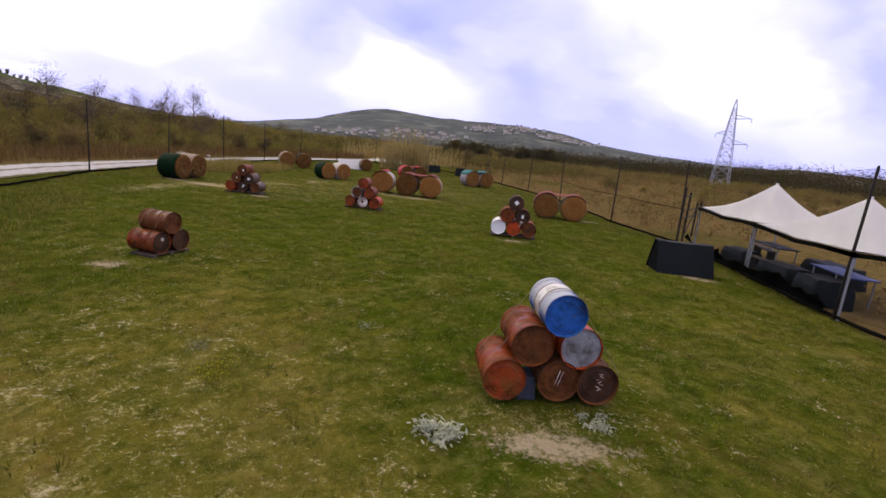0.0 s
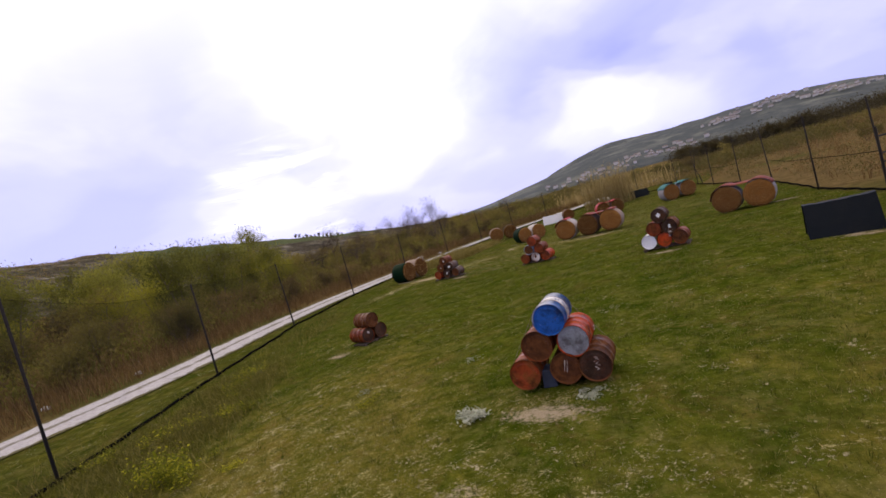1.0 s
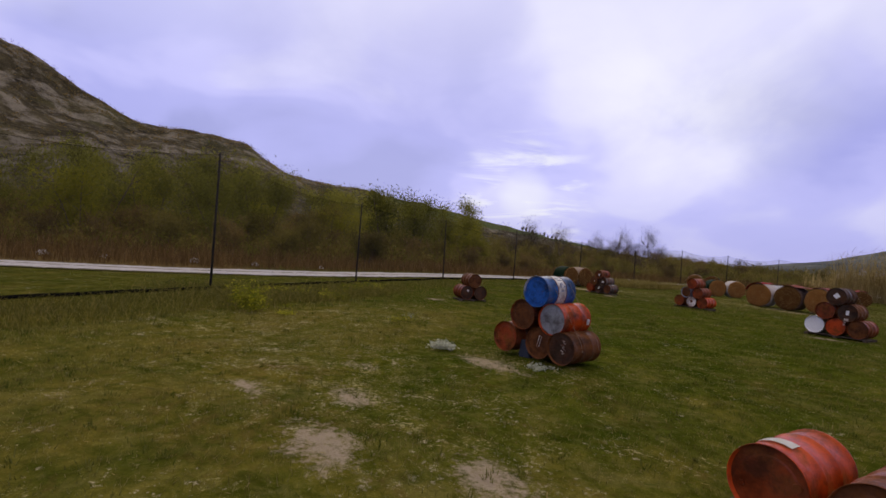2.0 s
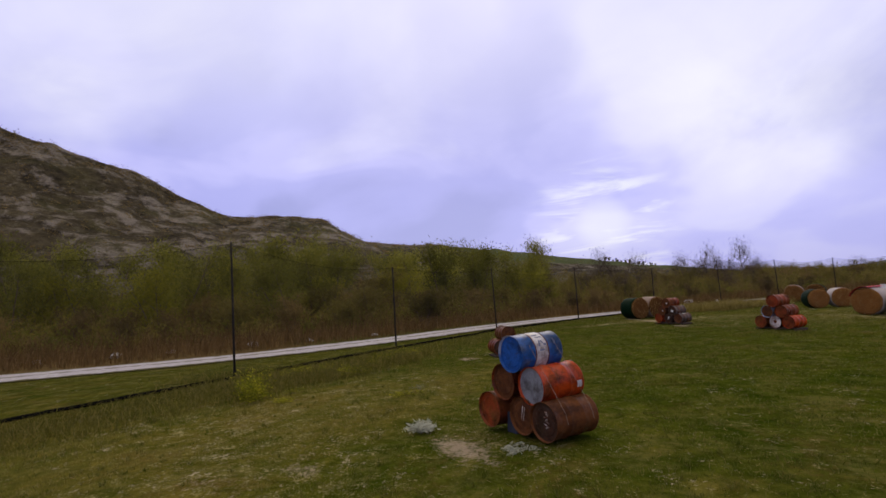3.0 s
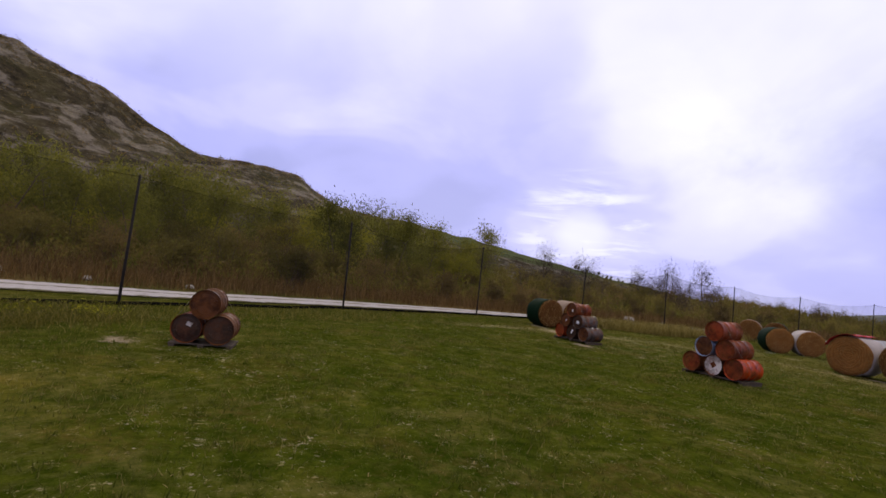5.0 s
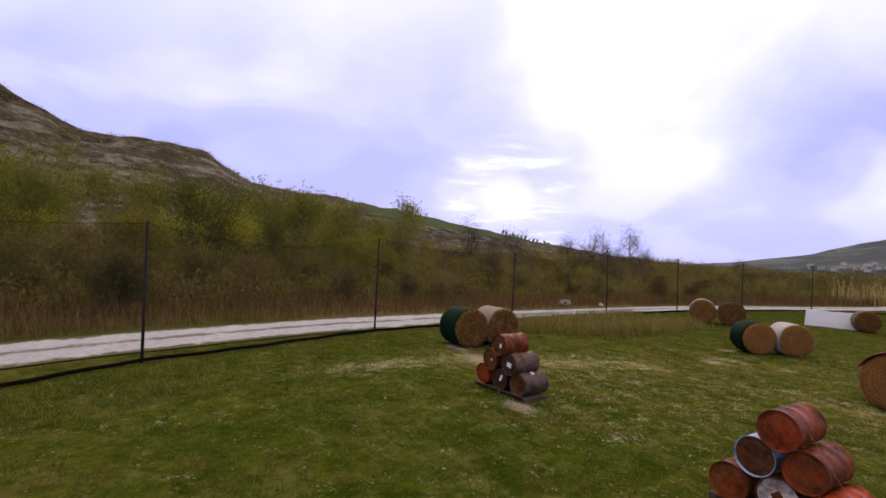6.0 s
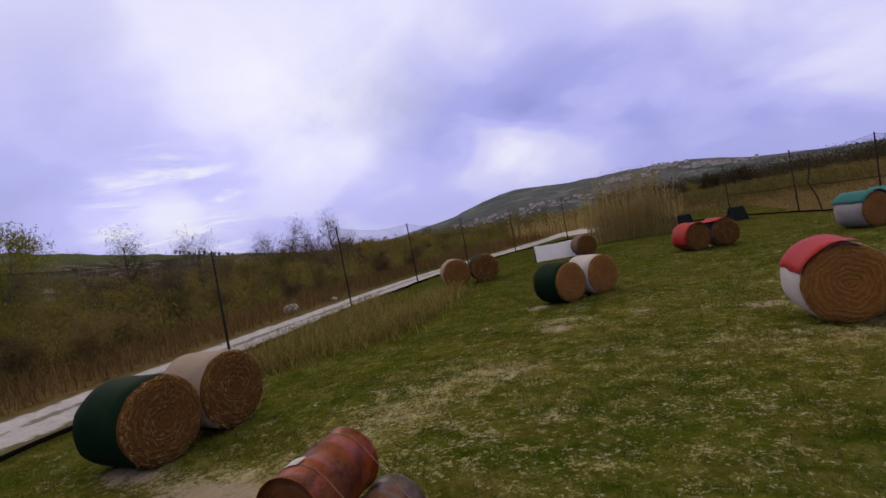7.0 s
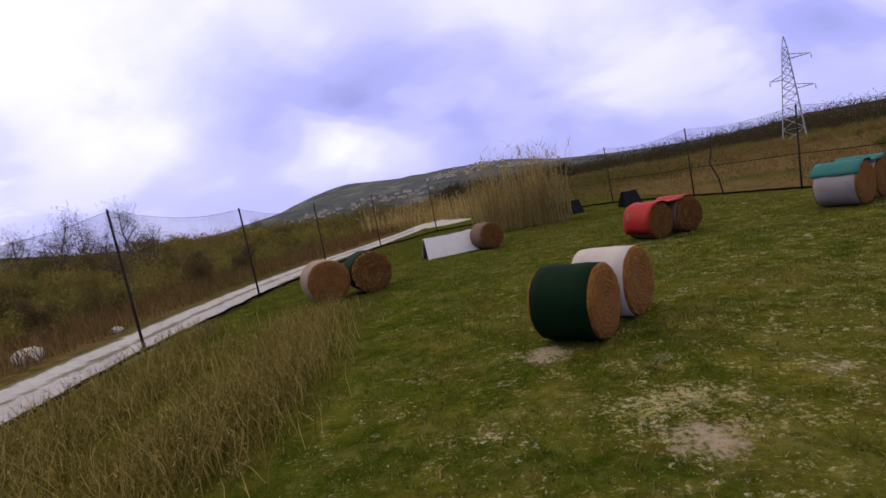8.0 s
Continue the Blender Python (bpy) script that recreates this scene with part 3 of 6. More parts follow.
def strawness(x, y):
    """Where cut straw lies on the turf, round the far bales and drums."""
    s = 0.0
    for cx, cy, rx, ry, a in ((-13.2, 18.2, 0.7, 2.6, 1.2), (-12.5, 21.0, 1.3, 0.7, 1.2), (-11.6, 23.2, 1.0, 1.2, 1.0), (-10.6, 25.0, 0.8, 0.7, 1.0), (-9.9, 28.2, 0.7, 0.5, 0.9), (-8.5, 19.6, 2.0, 0.8, 0.25), (-7.5, 28, 6.5, 6, 0.28), (-4, 25.4, 2.6, 0.7, 0.8), (-1, 30, 6, 6, 0.35), (-5, 40, 9, 6, 0.35), (-10, 22, 5, 4, 0.2), (2.3, 3.4, 1.5, 0.6, 0.5), (-6, 8, 1.6, 0.7, 0.6), (3, 0.5, 3, 1.6, 0.4), (-1.5, 0.2, 3.5, 2.2, 0.45), (-3, 3.4, 2.5, 2, 0.35), (-8, 22, 5, 3, 0.2)):
        s = s + a * blob(x, y, cx, cy, rx, ry)
    return np.clip(s, 0, 1.2)


def soilness(x, y):
    s = np.zeros_like(x)
    for cx, cy, rx, ry in SOIL:
        s = np.maximum(s, 0.85 * blob(x, y, cx, cy, rx, ry))
    return s


def inside(x, y):
    """1 within the fenced field, 0 well outside."""
    left = np.interp(y, [p[1] for p in FENCE_LEFT], [p[0] for p in FENCE_LEFT])
    right = np.interp(y, [p[1] for p in FENCE_RIGHT[:10]], [p[0] for p in FENCE_RIGHT[:10]])
    d = np.minimum(np.minimum(x - left, right - x), 60 - y)
    return np.clip(0.5 + d / 1.5, 0, 1)


def between(x, y):
    """1 on the verge between the left fence and the track."""
    track = np.interp(y, ROAD_LINE[:, 1], ROAD_LINE[:, 0])
    return np.clip(0.5 + (x - track + 1.6) / 1.2, 0, 1) * (x < 0) * (y < 75)


def ground_height(x, y):
    return 0.035 * np.sin(x * 0.9 + 1.3 * np.sin(y * 0.31)) * np.cos(y * 0.7 + 0.6) * np.clip(inside(x, y), 0.3, 1)


def make_ground():
    def axis(lo, hi, step, far):
        a = list(np.arange(lo, hi + step, step))
        s, p, m = step, hi + step, lo - step
        s1 = s
        while p < far:
            s1 *= 1.22
            p += s1
            a.append(p)
        s1, front = step, []
        p = lo
        while p > -far:
            s1 *= 1.22
            p -= s1
            front.append(p)
        return np.array(front[::-1] + a)

    xs, ys = axis(-24, 12, 0.25, 4600), axis(-6, 62, 0.25, 4600)
    gx, gy = np.meshgrid(xs, ys, indexing="ij")
    x, y = gx.ravel(), gy.ravel()
    z = ground_height(x, y)
    nx, ny = len(xs), len(ys)
    i, j = np.meshgrid(np.arange(nx - 1), np.arange(ny - 1), indexing="ij")
    a = (i * ny + j).ravel()
    faces = np.stack([a, a + ny, a + ny + 1, a + 1], 1)
    heath = 1 - np.maximum(inside(x, y), between(x, y))
    me = soup("ground", np.stack([x, y, z], 1), faces, M["turf"], {"dry": dryness(x, y), "soil": soilness(x, y) * inside(x, y), "straw": strawness(x, y), "heath": heath})
    me.polygons.foreach_set("use_smooth", [True] * len(me.polygons))
    tagged(new("ground", me), "mown green turf with dry straw patches and brown heath beyond", "ground", kind="structure")


make_ground()


def make_road():
    bm = bmesh.new()
    uv = bm.loops.layers.uv.new("UVMap")
    pts = catmull(ROAD, 16)
    rows = []
    for i, p in enumerate(pts):
        d = (pts[min(i + 1, len(pts) - 1)] - pts[max(i - 1, 0)]).normalized()
        nrm = Vector((d.y, -d.x, 0))
        w = 3.3 - 0.7 * min(1, max(0, (p.y - 20) / 30))
        row = []
        for k in range(9):
            u = k / 8
            q = p + nrm * (u - 0.5) * w
            z = 0.035 + 0.02 * math.sin(u * math.pi) - 0.025 * (abs(abs(u - 0.5) - 0.24) < 0.07)
            row.append((bm.verts.new((q.x, q.y, z + float(ground_height(np.array([q.x]), np.array([q.y]))[0]))), u, i))
        rows.append(row)
    for a, b in zip(rows, rows[1:]):
        for k in range(8):
            f = bm.faces.new((a[k][0], a[k + 1][0], b[k + 1][0], b[k][0]))
            for lp, s in zip(f.loops, (a[k], a[k + 1], b[k + 1], b[k])):
                lp[uv].uv = (s[1], s[2] * 0.2)
    bmesh.ops.recalc_face_normals(bm, faces=bm.faces)
    solid("road", bm, M["gravel"], "pale gravel farm track with two wheel ruts", "road", kind="structure", smooth=True)


make_road()


# ---- distance: the rocky hill, the far ridge with its town ----
HILL_Y = [-520, -250, -125, -95, -70, -45, -10, 20, 50, 62, 78, 100, 140, 165, 216, 282, 330, 366, 480, 760]
HILL_Z = [170, 140, 112, 104, 92, 80, 64, 63, 61, 54.5, 46.5, 45, 43, 40, 35, 28, 23, 19, 10, 5]


def hill_rough(a, b):
    """Gullies and ledges down the slope, on top of broad swells."""
    gully = noise.ridged_multi_fractal(Vector((a * 0.010, b * 0.034, 1.7)), 0.9, 2.1, 4, 0.9, 2.0)
    return 0.55 * noise.fractal(Vector((a * 0.019, b * 0.019, 0.3)), 0.7, 2.0, 6) + 0.35 * (gully - 1.1)


def make_hill():
    ys = np.arange(-520, 760, 3.5)
    us = np.linspace(0, 1, 80)
    gy, gu = np.meshgrid(ys, us, indexing="ij")
    crest = np.interp(gy, HILL_Y, HILL_Z)
    x = -125 - 250 * gu - 0.12 * np.maximum(gy, 0)
    shape = np.where(gu < 0.82, np.clip(gu / 0.82, 0, 1) ** 1.25, 1 - (gu - 0.82) * 0.6)
    rough = np.array([hill_rough(a, b) for a, b in zip(x.ravel(), gy.ravel())]).reshape(x.shape)
    z = crest * shape + rough * (1.2 + 0.05 * crest) * np.clip(gu * 3, 0, 1) - 1.0
    n, k = x.shape
    i, j = np.meshgrid(np.arange(n - 1), np.arange(k - 1), indexing="ij")
    a = (i * k + j).ravel()
    meadow = np.clip((gy - 120) / 40, 0, 1) * np.clip((gu - 0.42) * 6, 0, 1)
    me = soup("hill", np.stack([x.ravel(), gy.ravel(), z.ravel()], 1), np.stack([a, a + 1, a + k + 1, a + k], 1), M["hill"], {"meadow": meadow.ravel()})
    me.polygons.foreach_set("use_smooth", [True] * len(me.polygons))
    tagged(new("backdrop_hill", me), "steep rocky hillside with brown scrub and a green meadow", "hill", kind="structure")

    def height(px, py):
        g = np.interp(py, HILL_Y, HILL_Z)
        u = np.clip((-125 - 0.12 * max(py, 0) - px) / 250, 0, 1)
        bump = hill_rough(px, py) * (1.2 + 0.05 * g) * min(1, u * 3) - 1.0
        return g * (min(1, u / 0.82) ** 1.25 if u < 0.82 else 1 - (u - 0.82) * 0.6) + bump

    return height


HILL = make_hill()


def make_far_ridge(name, dist, az0, az1, knots, label, seed, depth, mat_key="far_hill"):
    """A long ridge across the distance; knots are (azimuth, height over the plain)."""
    az = np.radians(np.linspace(az0, az1, 150))
    us = np.linspace(0, 1, 14)
    ga, gu = np.meshgrid(az, us, indexing="ij")
    top = np.interp(np.degrees(ga), [k[0] for k in knots], [k[1] for k in knots])
    d = dist + depth * gu
    x, y = d * np.sin(ga), d * np.cos(ga)
    rough = np.array([noise.fractal(Vector((a * 3e-3, b * 3e-3, seed)), 1.0, 2.0, 6) for a, b in zip(x.ravel(), y.ravel())]).reshape(x.shape)
    z = top * np.sin(np.clip(gu / 0.8, 0, 1) * math.pi / 2) + rough * 0.06 * top - 3
    n, k = x.shape
    i, j = np.meshgrid(np.arange(n - 1), np.arange(k - 1), indexing="ij")
    a = (i * k + j).ravel()
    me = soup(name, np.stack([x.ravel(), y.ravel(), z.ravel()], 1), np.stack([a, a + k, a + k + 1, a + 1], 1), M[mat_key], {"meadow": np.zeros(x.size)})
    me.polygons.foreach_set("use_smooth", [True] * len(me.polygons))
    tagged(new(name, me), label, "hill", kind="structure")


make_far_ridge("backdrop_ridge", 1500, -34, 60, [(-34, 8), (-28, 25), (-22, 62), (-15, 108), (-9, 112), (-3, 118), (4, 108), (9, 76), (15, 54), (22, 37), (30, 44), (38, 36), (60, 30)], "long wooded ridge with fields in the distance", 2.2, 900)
make_far_ridge("backdrop_heath_rise", 215, -6, 62, [(-6, 1), (0, 5), (8, 7.5), (18, 7.5), (23, 9), (28, 12.5), (36, 11.5), (48, 10), (62, 8)], "brown wooded rise beyond the heath", 8.1, 110, "hill")
make_far_ridge("backdrop_mountain", 3400, -24, 12, [(-24, 60), (-18, 190), (-14, 240), (-8, 205), (0, 215), (5, 190), (12, 90)], "mountain under low cloud, painted grey-blue for haze", 5.7, 800)


def make_town():
    """Small far houses strewn over the ridge."""
    rnd = random.Random(5)
    bm = bmesh.new()
    for i in range(150):
        c, spread_a, u0, u1 = rnd.choice([(-17, 3.0, 0.05, 0.16), (-9, 2.6, 0.10, 0.2), (-3, 2.0, 0.3, 0.42), (1.5, 1.6, 0.42, 0.55), (6, 1.5, 0.3, 0.4)])
        a = radians(rnd.gauss(c, spread_a))
        u = rnd.uniform(u0, u1)
        d = 1500 + 900 * u
        top = np.interp(math.degrees(a), [-28, -22, -15, -3, 4, 9, 15], [25, 62, 108, 118, 112, 84, 62])
        z = top * math.sin(u / 0.8 * math.pi / 2) - 2
        w, dp, h = rnd.uniform(5, 16), rnd.uniform(5, 9), rnd.uniform(3.5, 8)
        m = Matrix.Translation((d * math.sin(a), d * math.cos(a), z)) @ Matrix.Rotation(rnd.uniform(-0.6, 0.6) - a, 4, "Z")
        box(bm, 0, 0, h / 2, w, dp, h, m)
        p = [m @ Vector(c) for c in ((-w / 2, -dp / 2, h), (w / 2, -dp / 2, h), (w / 2, dp / 2, h), (-w / 2, dp / 2, h), (-w / 2, 0, h + 3), (w / 2, 0, h + 3))]
        v = [bm.verts.new(c) for c in p]
        for f in ((0, 1, 5, 4), (2, 3, 4, 5), (0, 4, 3), (1, 2, 5)):
            bm.faces.new([v[k] for k in f]).material_index = 1
    wall = plain("pale_far_walls", (0.42, 0.40, 0.37), 0.9, scale=0.02, var=0.3)
    roof = plain("far_roof_tiles", (0.17, 0.14, 0.13), 0.9, scale=0.02)
    ob = new("town", mesh_of("town", bm, [wall, roof]))
    tagged(ob, "pale houses of a far hillside town", "town", kind="stuff")


make_town()


def far_shed(x, y, w, turn):
    ob = thing("shed", "low pale farm shed with a flat dark roof beyond the scrub", "shed", pose(x, y, 0, 0, 0, turn))
    bm = bmesh.new()
    box(bm, 0, 0, 1.3, w, 4.0, 2.6)
    part("wall", bm, plain("pale_shed_render", (0.42, 0.36, 0.32), 0.9, scale=0.6), ob)
    bm = bmesh.new()
    box(bm, 0, 0, 2.74, w + 1.2, 4.8, 0.22)
    part("roof", bm, plain("dark_shed_roof", (0.05, 0.045, 0.045), 0.8, scale=0.6), ob)
    for k in range(3):
        bm = bmesh.new()
        box(bm, (k - 1) * w * 0.3, -2.0, 1.4, w * 0.16, 0.12, 1.1)
        part("window", bm, M_SHED_PANE, ob)


M_SHED_PANE = plain("dark_shed_pane", (0.02, 0.022, 0.026), 0.3, scale=2)
far_shed(-60.3, 105, 7.0, -32)

# ---- drums ----
R, L = 0.254, 0.77


def rise(pitch):
    """Drums that lie a little apart let the upper ones sink between them."""
    return math.sqrt((2 * R + 0.014) ** 2 - (pitch / 2) ** 2)


def drum_body_mesh(material, name):
    bm = bmesh.new()
    prof = [(0.0, R + 0.006), (0.012, R + 0.006), (0.02, R - 0.004)]
    for c in (0.26, 0.51):
        prof += [(c - 0.025, R - 0.004), (c - 0.012, R + 0.006), (c + 0.012, R + 0.006), (c + 0.025, R - 0.004)]
    prof += [(L - 0.02, R - 0.004), (L - 0.012, R + 0.006), (L, R + 0.006)]
    rings(bm, prof, 40, cap=False)
    bmesh.ops.recalc_face_normals(bm, faces=bm.faces)
    bmesh.ops.solidify(bm, geom=bm.faces[:], thickness=0.003)
    return mesh_of(name, bm, material, True)


def drum_lid_mesh(material, name, back=False):
    bm = bmesh.new()
    s = -1 if back else 1
    rings(bm, [(0.036 * s, R - 0.003), (0.036 * s, 0.19), (0.031 * s, 0.175), (0.031 * s, 0.02)], 40, cap=False)
    bm.faces.new([v for v in bm.verts][-40:])
    for bx, bz, br in ((0.17, 0.05, 0.032), (-0.16, -0.07, 0.018)):
        m = Matrix.Translation((bx, (0.026 if not back else -0.026), bz)) @ Matrix.Rotation(math.pi / 2, 4, "X")
        bmesh.ops.create_cone(bm, cap_ends=True, segments=12, radius1=br, radius2=br * 0.9, depth=0.014, matrix=m)
    bmesh.ops.recalc_face_normals(bm, faces=bm.faces)
    return mesh_of(name, bm, material)


BODIES, LIDS, BACKS = {}, {}, {}


def drum(body, lid, m, label, group):
    """An oil drum on its side: lid at its own y = 0, the body behind it."""
    ob = thing("oil_drum", label, "drum", m, group)
    if body not in BODIES:
        BODIES[body] = drum_body_mesh(M[body], "drum_body")
        BACKS[body] = drum_lid_mesh(M[body], "drum_bottom", True)
    if lid not in LIDS:
        LIDS[lid] = drum_lid_mesh(M[lid], "drum_lid")
    part("body", BODIES[body], None, ob)
    part("lid", LIDS[lid], None, ob)
    part("bottom", BACKS[body], None, ob, m=Matrix.Translation((0, L, 0)))
    return ob


def patch_on_lid(ob, name, x, z, w, h, material, label, tilt=0.0):
    bm = bmesh.new()
    box(bm, 0, 0, 0, w, 0.004, h)
    part(name, bm, material, ob, label, pose(x, 0.028, z, 0, tilt, 0))


def patch_on_side(ob, name, angle, along, w, h, material, label, skew=0.0, lift=0.008):
    """A sticker bent round the drum: angle up from +x in degrees, w along the drum, h round it."""
    bm = bmesh.new()
    rows = []
    for k in range(7):
        t = radians(angle) + (k / 6 - 0.5) * h / R
        s = skew * (k / 6 - 0.5)
        rows.append([bm.verts.new(((R + lift) * math.cos(t), along + a * w / 2 + s, (R + lift) * math.sin(t))) for a in (-1, 1)])
    for a, b in zip(rows, rows[1:]):
        bm.faces.new((a[0], b[0], b[1], a[1]))
    bmesh.ops.solidify(bm, geom=bm.faces[:], thickness=0.002)
    part(name, bm, material, ob, label)


def pallet(m, w, d, group):
    ob = thing("pallet", "weathered low wooden pallet under a drum stack", "pallet", m, group)
    bm = bmesh.new(); box(bm, 0, 0, 0, w, 0.10, 0.022); plank = mesh_of("plank", bm, M["pallet"])
    bm = bmesh.new(); box(bm, 0, 0, 0, 0.09, d, 0.07); bear = mesh_of("bearer", bm, M["pallet"])
    for k in range(6):
        part("plank", plank, None, ob, m=pose(0, 0.06 + k * (d - 0.12) / 5, 0.081))
    for k in (-1, 0, 1):
        part("bearer", bear, None, ob, m=pose(k * (w / 2 - 0.06), d / 2, 0.035))


def stack_pose(cx, cy, turn, size=1.0):
    """The stack's frame: x along the row, y from the lids backwards, z up."""
    return pose(cx, cy, 0, 0, 0, turn) @ Matrix.Scale(size, 4)


def drum_at(base, col, row, pitch, z0, jitter=(0, 0, 0)):
    x = col * pitch
    z = z0 + R + 0.006 + row * rise(pitch)
    return base @ pose(x + jitter[0], jitter[1], z, 0, jitter[2], 0)


def tie(base, rows, group, y, z0, half, h):
    """Thin wire drawn over a stack from one bottom drum to the other."""
    bm = bmesh.new()
    off = R + 0.014
    path = [(-half - off, z0 + R), (-half - off * 0.86, z0 + R + off * 0.5)]
    path += [(-off * 0.86, z0 + R + (rows - 1) * h + off * 0.5), (-off * 0.5, z0 + R + (rows - 1) * h + off * 0.86), (0, z0 + R + (rows - 1) * h + off)]
    path += [(-a, b) for a, b in path[-2::-1]]
    tube(bm, [(a, y, b) for a, b in path], 0.0028, 5)
    solid("tie_wire", bm, M["wire"], "thin pale wire tied over a drum stack", "wire", base, group)


def stack(base, spec, group, z0=0.09, wires=(0.14, 0.62), apart=2.4, nudge=()):
    """spec: rows from the ground up of (body, lid, label); apart: the pitch in radii; nudge: shifts of the bottom drums in pitches."""
    pitch = apart * R
    made = []
    rnd = random.Random(len(group) * 7 + len(spec))
    wide = len(spec[0])
    for r, row in enumerate(spec):
        for i, (body, lid, label) in enumerate(row):
            c = i - (wide - 1) / 2 + r * 0.5 + (nudge[i] if nudge and r == 0 else 0)
            made.append(drum(body, lid, drum_at(base, c, r, pitch, z0, (0, rnd.uniform(-0.05, 0.05), rnd.uniform(-7, 7))), label, group))
    if z0 > 0.07:
        pallet(base @ pose(0, 0.02, 0), wide * pitch - 0.02, L - 0.06, group)
    for y in wires:
        tie(base, len(spec), group, y, z0, (wide - 1) / 2 * pitch, rise(pitch))
    return made


# the stack with the blue drum on top
P1 = stack_pose(2.55, 3.8, 11)
p1 = stack(P1, [
    [("rust_red", "red_lid", "rusty red oil drum lying at the foot of a stack"), ("brown", "brown", "brown rusted oil drum with a scraped lid"), ("brown", "dark", "dark brown oil drum with a paint-splashed lid")],
    [("rust_red", "brown", "rust-red oil drum with a bare brown lid"), ("orange", "grey", "bright orange-red oil drum with a grey lid")],
    [("blue", "blue_lid", "blue oil drum with a rusty white band")],
], "drums stacked under the blue drum", 0.06, apart=2.36, nudge=(0, 0.13, -0.08))
# the blue drum lies askew and carries a white band with print
blue = p1[5]
blue.matrix_world = drum_at(P1, 0, 2, 2.36 * R, 0.06, (0.02, -0.04, 0))


def white_band(ob):
    bm = bmesh.new()
    rings(bm, [(0.262, R + 0.001), (0.267, R + 0.007), (0.503, R + 0.007), (0.508, R + 0.001)], 40, cap=False)
    bmesh.ops.recalc_face_normals(bm, faces=bm.faces)
    part("band", bm, M["band_white"], ob, "rust-edged white band", smooth=True)
    for y in (0.268, 0.502):
        bm = bmesh.new()
        rings(bm, [(y - 0.011, R + 0.006), (y - 0.008, R + 0.0085), (y + 0.008, R + 0.0085), (y + 0.011, R + 0.006)], 40, cap=False)
        bmesh.ops.recalc_face_normals(bm, faces=bm.faces)
        part("band_edge", bm, M["brown"], ob, "rusty edge of the band", smooth=True)
    for angle, along, w, h, skew in ((62, 0.36, 0.10, 0.025, 0.02), (52, 0.40, 0.12, 0.02, 0.0), (30, 0.36, 0.03, 0.09, 0.03), (34, 0.41, 0.025, 0.05, -0.01), (24, 0.45, 0.05, 0.03, 0.0), (8, 0.38, 0.09, 0.02, 0.02)):
        patch_on_side(ob, "print", angle, along, w, h, M["ink"], "unreadable blue-grey print", skew, 0.0085)
    patch_on_side(ob, "print", 32, 0.64, 0.03, 0.09, M["ink"], "small printed mark", 0.0, 0.008)


white_band(blue)
patch_on_side(p1[4], "sticker", -8, 0.68, 0.09, 0.09, M["label_white"], "torn paper sticker")
for i in range(7):
    patch_on_lid(p1[2], "paint_splash", 0.03 + 0.022 * math.sin(i * 2.1), 0.13 - i * 0.033, 0.052, 0.011, M["white_rust"], "pale paint splash", 35 * math.sin(i * 1.7))
for a in (-0.02, 0.02):
    patch_on_lid(p1[1], "scrape", a, 0.03, 0.008, 0.2, M["white_rust"], "pale scrape", 8)


# a dark wedge-shaped block that fills the gap between two drums
def chock(base, x, w, h, group):
    bm = bmesh.new()
    vs = box(bm, 0, 0, h / 2, w, 0.34, h)
    for v in vs:
        if v.co.z > h * 0.5:
            v.co.x *= 0.72
    bmesh.ops.bevel(bm, geom=bm.edges[:], offset=0.012, segments=2, affect="EDGES")
    solid("chock", bm, M["slate_block"], "dark slate-blue block in the gap between two drums", "chock", base @ pose(x, 0.30, 0.0), group)


chock(P1, -0.27, 0.24, 0.3, "drums stacked under the blue drum")

# the small stack of three by the track
P2 = stack_pose(-5.35, 8.0, 80, 0.92)
p2 = stack(P2, [
    [("rust_red", "dark", "rust-red oil drum with a dark lid"), ("brown", "dark", "brown oil drum with a rusted dark lid")],
    [("brown", "brown", "weathered brown oil drum atop a small stack")],
], "three drums by the track", apart=2.14)
patch_on_lid(p2[0], "label", 0.03, 0.08, 0.09, 0.07, M["white_rust"], "faded pale label", 15)

# the slate and brown stack before the green bale
P3 = stack_pose(-9.85, 19.08, 3, 0.88)
p3 = stack(P3, [
    [("orange", "red_lid", "orange-red oil drum on a pallet"), ("dark", "dark", "dark oil drum with a torn pale label on its lid"), ("slate", "brown", "slate-grey oil drum with a brown lid and a label")],
    [("brown", "brown", "brown oil drum in a stack"), ("slate", "dark", "slate-grey oil drum with a dark lid and a white label")],
    [("rust_red", "brown", "rust-red oil drum on top of a stack")],
], "drums stacked before the green bale", apart=2.52)
patch_on_lid(p3[1], "label", 0.02, 0.02, 0.07, 0.16, M["label_white"], "torn white label", 25)
patch_on_lid(p3[4], "label", -0.02, -0.02, 0.15, 0.11, M["label_white"], "white paper label", 10)
patch_on_lid(p3[5], "label", 0.04, -0.02, 0.07, 0.10, M["label_white"], "small white label", 5)
patch_on_lid(p3[3], "label", 0.02, 0.0, 0.05, 0.05, M["label_white"], "small white label", 5)
for ob, ang in ((p3[2], 80), (p3[5], 105)):
    patch_on_side(ob, "label", ang, 0.40 if ob is p3[2] else 0.22, 0.11, 0.13, M["label_white"], "white paper label")

